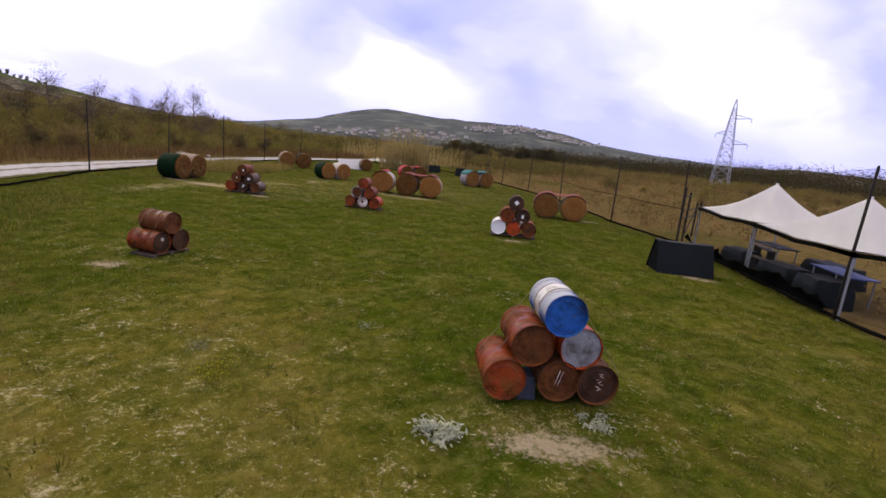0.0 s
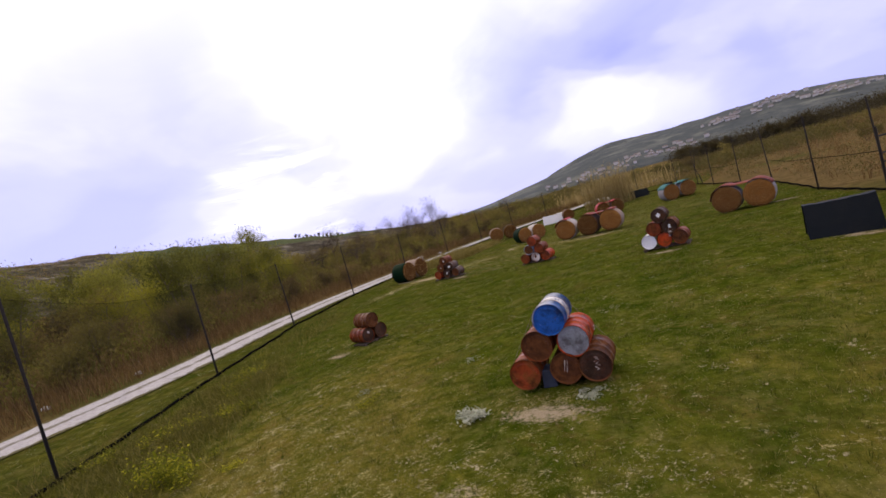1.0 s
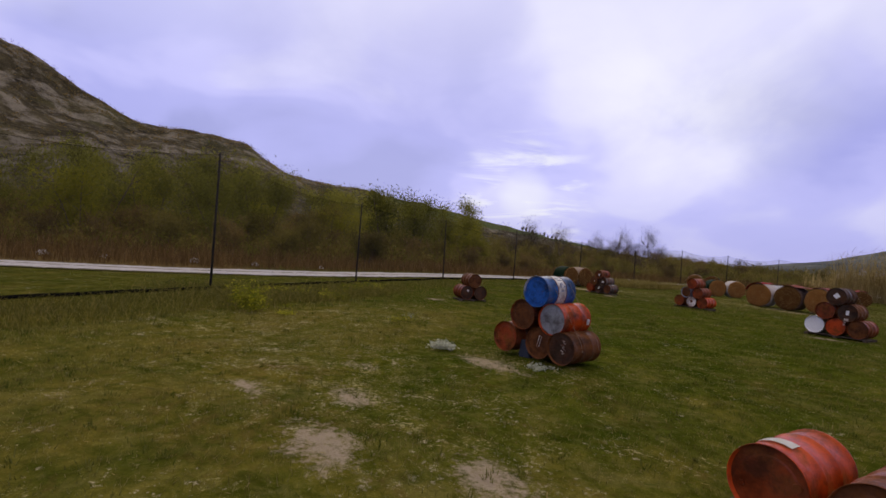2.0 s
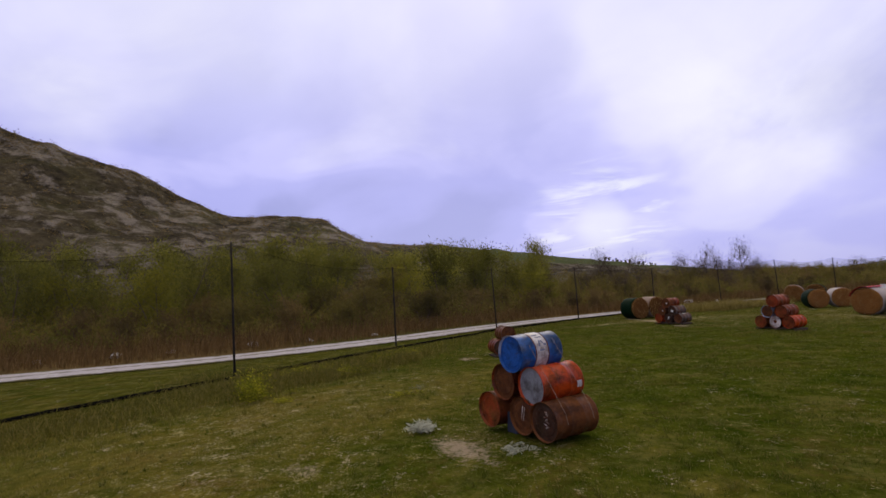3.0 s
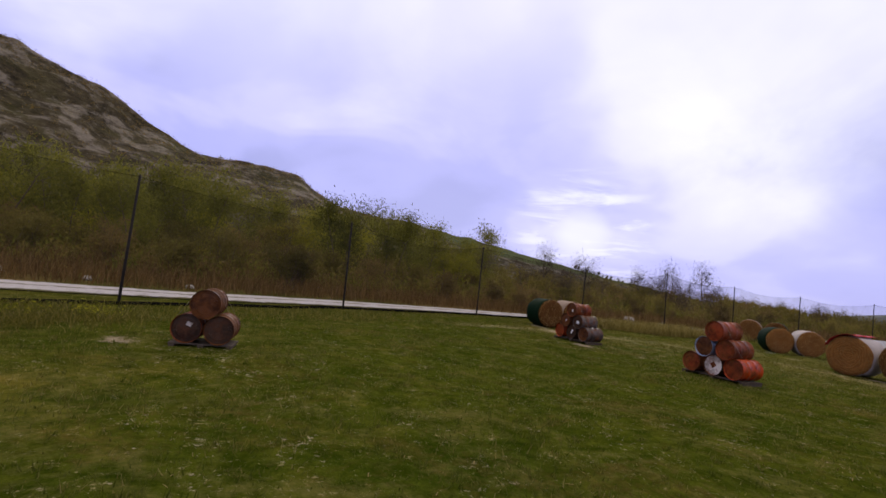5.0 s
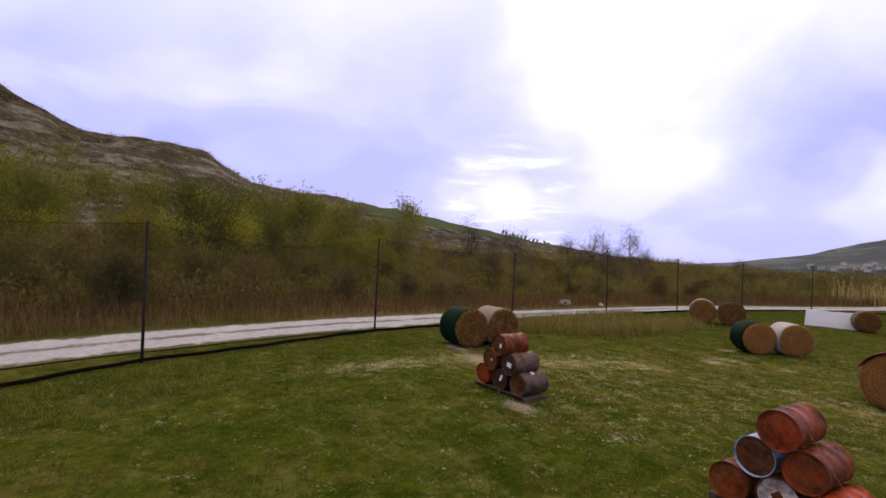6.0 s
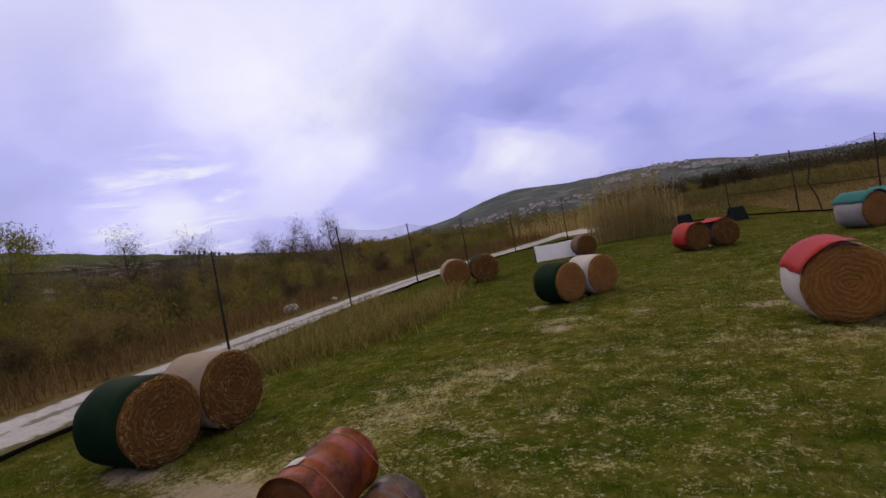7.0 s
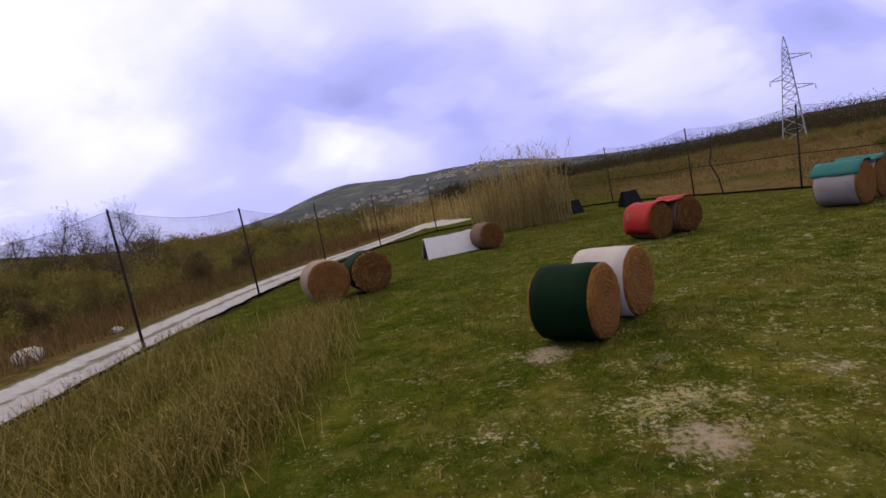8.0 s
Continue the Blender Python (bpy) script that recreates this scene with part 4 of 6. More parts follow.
# the stack with the white ring lid
P4 = stack_pose(-4.2, 18.55, 1, 0.89)
p4 = stack(P4, [
    [("rust_red", "red_lid", "rust-red oil drum on a pallet"), ("brown", "white_rust", "oil drum with a flaking white lid"), ("orange", "rust_red", "orange-red oil drum on a pallet")],
    [("pale_blue", "brown", "pale blue oil drum with a brown lid"), ("rust_red", "rust_red", "rust-red oil drum in a stack")],
    [("rust_red", "red_lid", "red oil drum on top of a stack")],
], "drums stacked round the white lid", apart=2.3)
patch_on_lid(p4[1], "rust_spot", 0.0, 0.01, 0.13, 0.13, M["red_lid"], "rust-red spot", 45)

# the stack with the white drum
P5 = stack_pose(2.15, 15.8, 1)
p5 = stack(P5, [
    [("white", "white", "white oil drum beside rusty ones"), ("rust_red", "orange", "rust-red oil drum on a pallet"), ("rust_red", "brown", "rust-red oil drum on a pallet")],
    [("rust_red", "rust_red", "rust-red oil drum in a stack"), ("brown", "dark", "brown oil drum with a white label on its lid")],
    [("dark", "dark", "dark oil drum with a white diamond label on top")],
], "drums stacked beside the white drum", apart=2.12)
patch_on_lid(p5[5], "label", 0.0, 0.02, 0.13, 0.13, M["label_white"], "white diamond label", 45)
patch_on_lid(p5[4], "label", 0.0, 0.0, 0.08, 0.13, M["label_white"], "white label", 5)
patch_on_lid(p5[4], "label", -0.02, -0.2, 0.1, 0.06, M["white_rust"], "pale label", 5)
patch_on_lid(p5[1], "label", 0.2, 0.14, 0.05, 0.1, M["white_rust"], "pale label", 5)

# the stack passed closely near the start
P6 = stack_pose(7.48, 1.85, 2)
p6 = stack(P6, [
    [("orange", "rust_red", "orange-red oil drum with a white stripe sticker"), ("rust_red", "brown", "rust-red oil drum on a pallet")],
], "drums stacked by the near side", 0.09, ())
patch_on_side(p6[0], "sticker", 104, 0.2, 0.12, 0.26, M["label_white"], "white stripe sticker")

# ---- straw bales ----
BR, BL = 0.63, 1.12


def bale_core(seed, old):
    rnd = random.Random(seed)
    ph = [rnd.uniform(0, 6.28) for _ in range(5)]

    def wob(th, a):
        sag = 1 - 0.06 * max(0, -math.sin(th)) ** 6
        return sag * (1 + 0.012 * math.sin(3 * th + ph[0]) + 0.008 * math.sin(7 * th + ph[1] + a * 3) + 0.006 * math.sin(13 * th + ph[2] + a * 9))

    bm = bmesh.new()
    n = 48
    prof = [(0.035, 0.02), (0.02, 0.15), (0.0, 0.35), (0.0, 0.50), (0.025, BR - 0.04), (0.06, BR - 0.012), (BL / 2, BR - 0.008), (BL - 0.06, BR - 0.012), (BL - 0.025, BR - 0.04), (BL, 0.48), (BL - 0.01, 0.2), (BL - 0.03, 0.02)]
    rings(bm, prof, n, wob)
    for v in bm.verts:
        k = noise.noise(v.co * 9 + Vector((seed, 0, 0)))
        v.co += Vector((0, (0.018 if v.co.y < BL / 2 else -0.018) * k, 0))
    bmesh.ops.recalc_face_normals(bm, faces=bm.faces)
    core = mesh_of("bale_core", bm, M["hay_old" if old else "hay"], True)
    bm = bmesh.new()
    rings(bm, [(0.035, BR - 0.035), (0.05, BR - 0.006), (0.30, BR + 0.006), (0.60, BR + 0.002), (0.90, BR + 0.006), (BL - 0.05, BR - 0.006), (BL - 0.035, BR - 0.035)], n, wob, cap=False)
    bmesh.ops.recalc_face_normals(bm, faces=bm.faces)
    return core, bm, wob


def loose_straw(seed, count):
    """Wisps that stick out of the end and hang from its rim."""
    rnd = np.random.RandomState(seed)
    th = rnd.uniform(0, 2 * np.pi, count)
    r = BR * np.sqrt(rnd.uniform(0.05, 0.98, count))
    base = np.stack([r * np.cos(th), rnd.uniform(-0.005, 0.03, count), r * np.sin(th)], 1)
    tang = np.stack([-np.sin(th), np.full(count, -0.35), np.cos(th)], 1) + rnd.normal(0, 0.45, (count, 3))
    tang[:, 1] = -np.abs(tang[:, 1]) * 0.5
    tang /= np.linalg.norm(tang, axis=1)[:, None]
    ln = rnd.uniform(0.03, 0.12, count)[:, None]
    side = np.cross(tang, [0, 1, 0]) * 0.0032
    v = np.concatenate([base - side, base + side, base + tang * ln], 0)
    f = np.stack([np.arange(count), np.arange(count) + count, np.arange(count) + 2 * count], 1)
    return soup("loose_straw", v, f, M["straw"])


STRAW = [loose_straw(s, 900) for s in (3, 4)]
CORES = {}


def bale(x, y, turn, wrap_key, label, group, seed=0, scale=1.0):
    m = pose(x, y, (BR - 0.03) * scale, 0, 0, turn) @ Matrix.Scale(scale, 4)
    ob = thing("round_bale", label, "straw bale", m, group)
    old = "weathered" in label
    if (seed, old) not in CORES:
        core, bm, wob = bale_core(seed, old)
        me = bpy.data.meshes.new("bale_wrap")
        bmesh.ops.solidify(bm, geom=bm.faces[:], thickness=0.004)
        bm.to_mesh(me)
        bm.free()
        me.polygons.foreach_set("use_smooth", [True] * len(me.polygons))
        CORES[seed, old] = (core, me)
    core, me = CORES[seed, old]
    part("straw_core", core, None, ob)
    w = me.copy()
    w.materials.clear()
    w.materials.append(M[wrap_key])
    part("net_wrap", w, None, ob, m=Matrix.Translation((0, 0.035, 0)) @ Matrix.Diagonal((1, 0.945, 1, 1)))
    part("loose_straw", STRAW[seed % 2], None, ob, "pale wisps of straw")
    return ob


def sheet_over(base, xs, material, label, z, group, a0=35, a1=145, front=-0.02, back=None, name="plastic_sheet"):
    """A sheet draped over one bale or several in a row, hanging between them."""
    bm = bmesh.new()
    prof = []
    for i, c in enumerate(xs):
        lo, hi = (180 - a1 if i == 0 else 62), (a0 if i == len(xs) - 1 else 118)
        start, end = (a1 if i == 0 else 118), (a0 if i == len(xs) - 1 else 62)
        for k in range(9):
            t = radians(start + (end - start) * k / 8)
            prof.append((c + (BR + 0.045) * math.cos(t), z + (BR + 0.045) * math.sin(t)))
    rows = []
    back = BL + 0.03 if back is None else back
    for j in range(7):
        yy = front + (back - front) * j / 6
        rows.append([bm.verts.new((px + 0.012 * math.sin(j * 2.1 + i), yy + 0.02 * math.sin(i * 1.7), pz + 0.012 * math.sin(i * 1.3 + j * 1.9))) for i, (px, pz) in enumerate(prof)])
    for a, b in zip(rows, rows[1:]):
        for i in range(len(prof) - 1):
            bm.faces.new((a[i], a[i + 1], b[i + 1], b[i]))
    bmesh.ops.recalc_face_normals(bm, faces=bm.faces)
    bmesh.ops.solidify(bm, geom=bm.faces[:], thickness=0.006)
    solid(name, bm, material, label, "sheet", base, group, smooth=True)


def bale_row(cx, cy, turn, wraps, group, seed, gap=1.27, scale=1.0):
    """Bales side by side, their ends in one line; cx, cy is the first one's end."""
    base = pose(cx, cy, 0, 0, 0, turn)
    made = []
    for i, (w, label) in enumerate(wraps):
        p = base @ Vector((i * gap, 0.04 * math.sin(i * 2.3 + seed), 0))
        made.append(bale(p.x, p.y, turn + 2 * math.sin(i * 3.1 + seed), w, label, group, (seed + i) % 4, scale))
    return base, made


ZC = BR - 0.03
bale_row(-14.3, 21.6, 88, [("wrap_green", "weathered straw bale in dark green net wrap by the track"), ("wrap_tan", "weathered straw bale in faded tan wrap")], "green and tan bales by the track", 0)
bale_row(-15.95, 37.2, 30, [("wrap_tan", "straw bale in pale tan wrap"), ("wrap_green", "dark weathered straw bale in green wrap")], "pair of bales by the fence", 1)
base3, b3 = bale_row(-9.95, 30.4, 53, [("wrap_green", "straw bale in dark green net wrap"), ("wrap_white", "straw bale in whitish net wrap")], "green and white bales", 2, 1.14, 0.89)
base4, b4 = bale_row(-5.25, 25.95, 2, [("wrap_white", "straw bale with whitish wrap and a red sheet on top"), ("wrap_brown", "brown weathered straw bale in a row"), ("wrap_tan", "straw bale at the end of a row of three")], "row of three bales", 1, 1.38)
sheet_over(base4, [1.38, 2.76], M["sheet_dull"], "dull red-brown sheet draped over two bales", ZC, "row of three bales", 62, 118)
sheet_over(base4, [0], M["sheet_red"], "red plastic sheet laid over one bale", ZC, "row of three bales", 70, 158)
base6, b6 = bale_row(3.75, 22.75, -4, [("wrap_grey", "straw bale under a red sheet"), ("wrap_grey", "straw bale sharing a red sheet")], "pair of bales under a red sheet", 3, 1.3)
sheet_over(base6, [0, 1.3], M["sheet_dull"], "faded red sheet draped over two bales", ZC, "pair of bales under a red sheet", 30, 175)
base7, b7 = bale_row(-6.3, 38.4, 28, [("wrap_brown", "weathered straw bale wrapped in a red sheet"), ("wrap_brown", "dark weathered straw bale under a red sheet")], "far pair of bales under a red sheet", 2, 1.12, 0.86)
sheet_over(base7 @ Matrix.Scale(0.86, 4), [0, 1.3], M["sheet_red"], "red sheet draped over two far bales", ZC, "far pair of bales under a red sheet", 60, 212)
base5, b5 = bale_row(-0.9, 38.0, 34, [("wrap_grey", "straw bale with a teal sheet on top"), ("wrap_white", "straw bale with a teal sheet")], "pair of bales under a teal sheet", 0, 1.3)
sheet_over(base5, [0, 1.3], M["sheet_teal"], "teal plastic sheet draped over two bales", ZC, "pair of bales under a teal sheet", 70, 150)
bale(-11.1, 43.3, 30, "wrap_brown", "lone dark weathered straw bale beside a white barrier", "barrier and bale", 3, 0.86)


# ---- sheeted A-frame barriers ----
def barrier(m, w, d, h, top, cover, label, group, inset=0.12):
    """A timber trestle under sheeting: sloping front and back, open wedge ends."""
    ob = thing("barrier", label, "barrier", m, group)
    bm = bmesh.new()
    nx = 10
    prof = [(-d / 2, 0.02), (-d / 2 * 0.72 - top * 0.1, h * 0.35), (-top / 2, h), (top / 2, h), (d / 2 * 0.72 + top * 0.1, h * 0.35), (d / 2, 0.02)]
    rows = []
    for i in range(nx + 1):
        u = i / nx
        sag = 0.02 * math.sin(u * math.pi)
        rows.append([bm.verts.new(((u - 0.5) * (w - inset * 2 * (pz / h)), py * (1 - 0.02 * math.sin(u * 9)), pz - sag * (pz > h * 0.9) + 0.008 * math.sin(i * 2.1 + py * 4))) for py, pz in prof])
    for a, b in zip(rows, rows[1:]):
        for k in range(len(prof) - 1):
            bm.faces.new((a[k], b[k], b[k + 1], a[k + 1]))
    bmesh.ops.recalc_face_normals(bm, faces=bm.faces)
    bmesh.ops.solidify(bm, geom=bm.faces[:], thickness=0.008)
    part("cover", bm, cover, ob)
    for s in (-1, 1):
        bm = bmesh.new()
        bm.faces.new([bm.verts.new((s * ((w / 2 - 0.03) - inset * pz / h), py * 0.97, pz * 0.98)) for py, pz in prof])
        bmesh.ops.solidify(bm, geom=bm.faces[:], thickness=0.02)
        part("end_panel", bm, M["sheet_black"], ob, "black sheeting")
    bm = bmesh.new()
    box(bm, 0, 0, h - 0.05, w - 0.4, 0.07, 0.07)
    part("ridge_beam", bm, M["pallet"], ob)
    return ob


barrier(pose(7.05, 13.3, 0, 0, 0, 2), 1.6, 1.05, 0.92, 0.3, M["sheet_black"], "black sheeted A-frame barrier on the grass", "barriers", 0.02)
barrier(pose(-12.9, 43.9, 0, 0, 0, 20), 2.2, 1.0, 0.85, 0.2, M["sheet_white"], "white sheeted barrier with black ends", "barriers", 0.05)
barrier(pose(-6.5, 53.0, 0, 0, 0, 10), 1.9, 0.9, 0.8, 0.2, M["sheet_black"], "far black sheeted barrier by the canes", "barriers")
barrier(pose(-3.3, 51.4, 0, 0, 0, 12), 1.0, 0.9, 0.85, 0.2, M["sheet_black"], "small far black barrier", "barriers")


# ---- the net fence ----
POST_H = 3.5


def post_mesh(h, r=0.033):
    bm = bmesh.new()
    rings(bm, [(0, r * 1.15), (h * 0.5, r), (h - 0.05, r * 0.9), (h, r * 0.6)], 8, axis="Z")
    return mesh_of("fence_post", bm, M["post"], True)


POST_HEIGHTS = {"fence_left": [3.5, 4.1, 3.42, 3.4, 3.41, 3.17, 3.57, 3.37, 3.25, 3.35, 3.33]}


def net_material():
    k = Nodes("fine_black_netting", 0.9, 0.1)
    mixer = k.n("MixShader")
    clear = k.n("BsdfTransparent")
    haze = k.math("ADD", k.math("MULTIPLY", k.noise(1.2, 4), 0.26), 0.06)
    k.set(mixer.inputs[0], haze)
    k.t.links.new(clear.outputs[0], mixer.inputs[1])
    k.t.links.new(k.b.outputs[0], mixer.inputs[2])
    k.t.links.new(mixer.outputs[0], k.t.nodes["Material Output"].inputs[0])
    return k.done((0.015, 0.017, 0.014))


M["net"] = net_material()


def fence_run(pts, name, label, lean, top_rope=True, height=POST_H, hem=0.075, mid=()):
    rnd = random.Random(len(pts) * 3 + int(pts[0][0] * 10))
    ob = thing(name, label, "fence", kind="structure")
    tops = []
    for i, (x, y) in enumerate(pts):
        tilt, side = rnd.uniform(-lean, lean), rnd.uniform(-lean, lean)
        m = pose(x, y, 0, tilt, side, rnd.uniform(0, 360))
        h = POST_HEIGHTS[name][i] if name in POST_HEIGHTS else height * rnd.uniform(0.96, 1.03)
        part("post", post_mesh(h), None, ob, m=m)
        tops.append(m @ Vector((0, 0, h - 0.06)))
    for i in range(len(pts) - 1):
        a, b = Vector((*pts[i], 0)), Vector((*pts[i + 1], 0))
        n = 14
        side = Vector(((b - a).y, -(b - a).x, 0)).normalized()
        low = [a.lerp(b, k / n) + side * (0.05 * math.sin(k * 1.9 + i) + 0.06 * math.sin(k / n * math.pi)) for k in range(n + 1)]
        low = [Vector((p.x, p.y, float(ground_height(np.array([p.x]), np.array([p.y]))[0]) + hem)) for p in low]
        high = [tops[i].lerp(tops[i + 1], k / n) - Vector((0, 0, (0.28 + 0.12 * math.sin(i * 2.7)) * math.sin(k / n * math.pi))) for k in range(n + 1)]
        bm = bmesh.new()
        tube(bm, low, 0.046, 6)
        part("bottom_rope", bm, M["rope"], ob)
        if top_rope:
            bm = bmesh.new()
            tube(bm, high, 0.0045, 4)
            part("top_rope", bm, M["rope"], ob)
        if i in mid:
            bm = bmesh.new()
            tube(bm, [lo.lerp(hi, 0.42 + 0.02 * math.sin(k / n * math.pi)) for k, (lo, hi) in enumerate(zip(low, high))], 0.014, 4)
            part("middle_rope", bm, M["rope"], ob)
        bm = bmesh.new()
        prev = None
        for lo, hi in zip(low, high):
            row = [bm.verts.new(lo.lerp(hi, j / 4)) for j in range(5)]
            if prev:
                for j in range(4):
                    bm.faces.new((prev[j], row[j], row[j + 1], prev[j + 1]))
            prev = row
        part("net", bm, M["net"], ob, "fine black netting")
    return ob


fence_run(FENCE_LEFT, "fence_left", "tall dark posts with fine black netting along the track", 1.3)
fence_run(FENCE_RIGHT, "fence_right", "tall dark posts with fine black netting along the field", 1.8, mid=(2, 3, 5, 6, 7))


def bent_pole(x, y, turn):
    bm = bmesh.new()
    tube(bm, [(0, 0, 0), (-0.12, 0, 0.8), (-0.42, 0, 1.6), (-0.3, 0, 2.1), (-0.22, 0, 2.9)], [0.04, 0.04, 0.038, 0.036, 0.03], 7)
    solid("bent_pole", bm, M["post"], "dark kinked pole leaning in the netting", "pole", pose(x, y, 0, 0, 0, turn))


bent_pole(0.1, 48.2, -20)


def gate():
    ob = thing("gate", "dark timber gate frame with two rails at the field's edge", "gate", pose(8.9, 19.4, 0, 0, 0, 62))
    for x, h in ((-0.1, 2.3), (1.15, 2.1), (3.4, 1.6), (4.6, 1.6)):
        bm = bmesh.new()
        tube(bm, [(x, 0, 0), (x, 0, h)], 0.045, 8)
        part("post", bm, M["post"], ob)
    for a, b, h in ((-0.1, 1.15, 1.95), (0, 4.6, 1.35), (0, 4.6, 1.05)):
        bm = bmesh.new()
        tube(bm, [(a, 0, h), ((a + b) / 2, 0.01, h - 0.02), (b, 0, h)], 0.03, 6)
        part("rail", bm, M["post"], ob)
    bm = bmesh.new()
    tube(bm, [(1.2, 0, 0.2), (3.3, 0, 1.3)], 0.025, 6)
    part("brace", bm, M["post"], ob)


gate()


# ---- the pavilion tents and what stands under them ----
def tent(cx, cy, wide, deep, eave, peak, group):
    ob = thing("pavilion_tent", "white peaked canvas pavilion tent on steel poles", "tent", pose(cx, cy, 0), group)
    hx, hy = wide / 2, deep / 2
    bm = bmesh.new()
    n, k = 32, 12
    rows = []
    for i in range(k + 1):
        u = i / k
        row = []
        for j in range(n):
            th = 2 * math.pi * j / n + math.pi / 4
            c, s = math.cos(th), math.sin(th)
            sq = 1 / max(abs(c), abs(s))
            r = sq * (1 - u) ** 0.9 + 0.03 * u
            z = eave + (peak - eave) * (0.32 * u + 0.68 * u**2.8)
            sag = 0.10 * (1 - abs(math.cos(2 * (th - math.pi / 4)))) * (1 - u) * 0.8
            row.append(bm.verts.new((hx * r * c, hy * r * s, z - sag)))
        rows.append(row)
    for a, b in zip(rows, rows[1:]):
        for j in range(n):
            bm.faces.new((a[j], a[(j + 1) % n], b[(j + 1) % n], b[j]))
    bm.faces.new(rows[-1])
    bmesh.ops.solidify(bm, geom=bm.faces[:], thickness=0.012)
    part("roof", bm, M["canvas"], ob, smooth=True)
    bm = bmesh.new()
    rows = []
    for j in range(n + 1):
        th = 2 * math.pi * j / n + math.pi / 4
        c, s = math.cos(th), math.sin(th)
        sq = 1.004 / max(abs(c), abs(s))
        sag = 0.10 * (1 - abs(math.cos(2 * (th - math.pi / 4)))) * 0.8
        rows.append([bm.verts.new((hx * sq * c, hy * sq * s, eave - sag - d)) for d in (0.012, 0.12)])
    for a, b in zip(rows, rows[1:]):
        bm.faces.new((a[0], b[0], b[1], a[1]))
    bmesh.ops.solidify(bm, geom=bm.faces[:], thickness=0.01)
    part("valance", bm, M["canvas"], ob)
    for sx in (-1, 1):
        for sy in (-1, 1):
            bm = bmesh.new()
            tube(bm, [(sx * (hx - 0.06), sy * (hy - 0.06), 0), (sx * (hx - 0.06), sy * (hy - 0.06), eave - 0.02)], 0.03, 8)
            part("pole", bm, M["steel"], ob)
    bm = bmesh.new()
    tube(bm, [(0, 0, eave - 0.1), (0, 0, peak + 0.06)], [0.03, 0.05], 8)
    part("peak_cap", bm, M["canvas"], ob)


tent(10.95, 16.85, 3.1, 4.6, 1.62, 2.8, "pavilion tents")
tent(10.95, 12.2, 3.1, 4.6, 1.6, 2.74, "pavilion tents")


def trestle_table(x, y, turn, mat_top, label, w=1.8):
    ob = thing("trestle_table", label, "table", pose(x, y, 0, 0, 0, turn), "tables under the tents")
    bm = bmesh.new()
    box(bm, 0, 0, 0.735, w, 0.75, 0.03)
    bmesh.ops.bevel(bm, geom=bm.edges[:], offset=0.008, segments=1, affect="EDGES")
    part("tabletop", bm, mat_top, ob)
    for sx in (-1, 1):
        for sy in (-1, 1):
            bm = bmesh.new()
            tube(bm, [(sx * (w / 2 - 0.1), sy * 0.3, 0.72), (sx * (w / 2 - 0.16), sy * 0.32, 0)], 0.022, 6)
            part("leg", bm, M["steel"], ob)


def bench(x, y, turn, label):
    ob = thing("bench", label, "bench", pose(x, y, 0, 0, 0, turn), "benches under the tents")
    bm = bmesh.new()
    box(bm, 0, 0, 0.43, 2.0, 0.28, 0.04)
    part("seat", bm, M["pallet"], ob)
    for s in (-1, 1):
        bm = bmesh.new()
        box(bm, s * 0.8, 0, 0.205, 0.06, 0.26, 0.41)
        part("leg", bm, M["post"], ob)


trestle_table(10.9, 12.4, 88, M["blue_plastic"], "folding table with a blue top")
trestle_table(11.2, 16.6, 92, M["sheet_black"], "folding table under a black cloth")
bench(10.2, 14.9, 95, "low timber bench by the fence")
bench(11.6, 18.0, 80, "low timber bench under a tent")


def black_screen(pts, label, h):
    """Low black sheeting fixed along the foot of the fence."""
    bm = bmesh.new()
    prev = None
    for i in range(25):
        u = i / 24
        k = min(int(u * (len(pts) - 1)), len(pts) - 2)
        f = u * (len(pts) - 1) - k
        x, y = pts[k][0] * (1 - f) + pts[k + 1][0] * f, pts[k][1] * (1 - f) + pts[k + 1][1] * f
        row = [bm.verts.new((x + 0.16 * noise.noise(Vector((i * 0.9, j * 0.8, 2.0))) - 0.1 * j, y + 0.1 * noise.noise(Vector((i * 0.9, j * 0.8, 7.0))), 0.01 + h * j / 4 * (1 + 0.8 * noise.noise(Vector((i * 0.55, j * 0.2, 4.0)))))) for j in range(5)]
        if prev:
            for j in range(4):
                bm.faces.new((prev[j], row[j], row[j + 1], prev[j + 1]))
        prev = row
    bmesh.ops.solidify(bm, geom=bm.faces[:], thickness=0.01)
    solid("black_sheeting", bm, M["sheet_black"], label, "sheeting", group="black sheeting along the fence", smooth=True)


black_screen([(9.2, 18.4), (9.38, 14.2), (9.5, 10.2)], "crumpled black sheeting along the fence foot", 0.42)


def dark_filler(x, y, w, d, h, turn, label):
    """A closed box under a loose black cloth that hangs over its sides."""
    bm = bmesh.new()
    bmesh.ops.create_grid(bm, x_segments=12, y_segments=12, size=1)
    for v in bm.verts:
        r = max(abs(v.co.x), abs(v.co.y))
        fold = noise.noise(Vector((v.co.x * 4 + x, v.co.y * 4, 1.0)))
        out = min(r, 0.72) / max(r, 1e-6)
        drop = max(0, (r - 0.72) / 0.28)
        v.co = Vector((v.co.x * out / 0.72 * w / 2 * (1 + 0.06 * drop), v.co.y * out / 0.72 * d / 2 * (1 + 0.06 * drop), h * (1 - drop * 0.97) + 0.05 * fold * (1 - drop)))
    bmesh.ops.solidify(bm, geom=bm.faces[:], thickness=0.008)
    solid("covered_crate", bm, M["sheet_black"], label, "crate", pose(x, y, 0, 0, 0, turn), "crates under the tents", smooth=True)


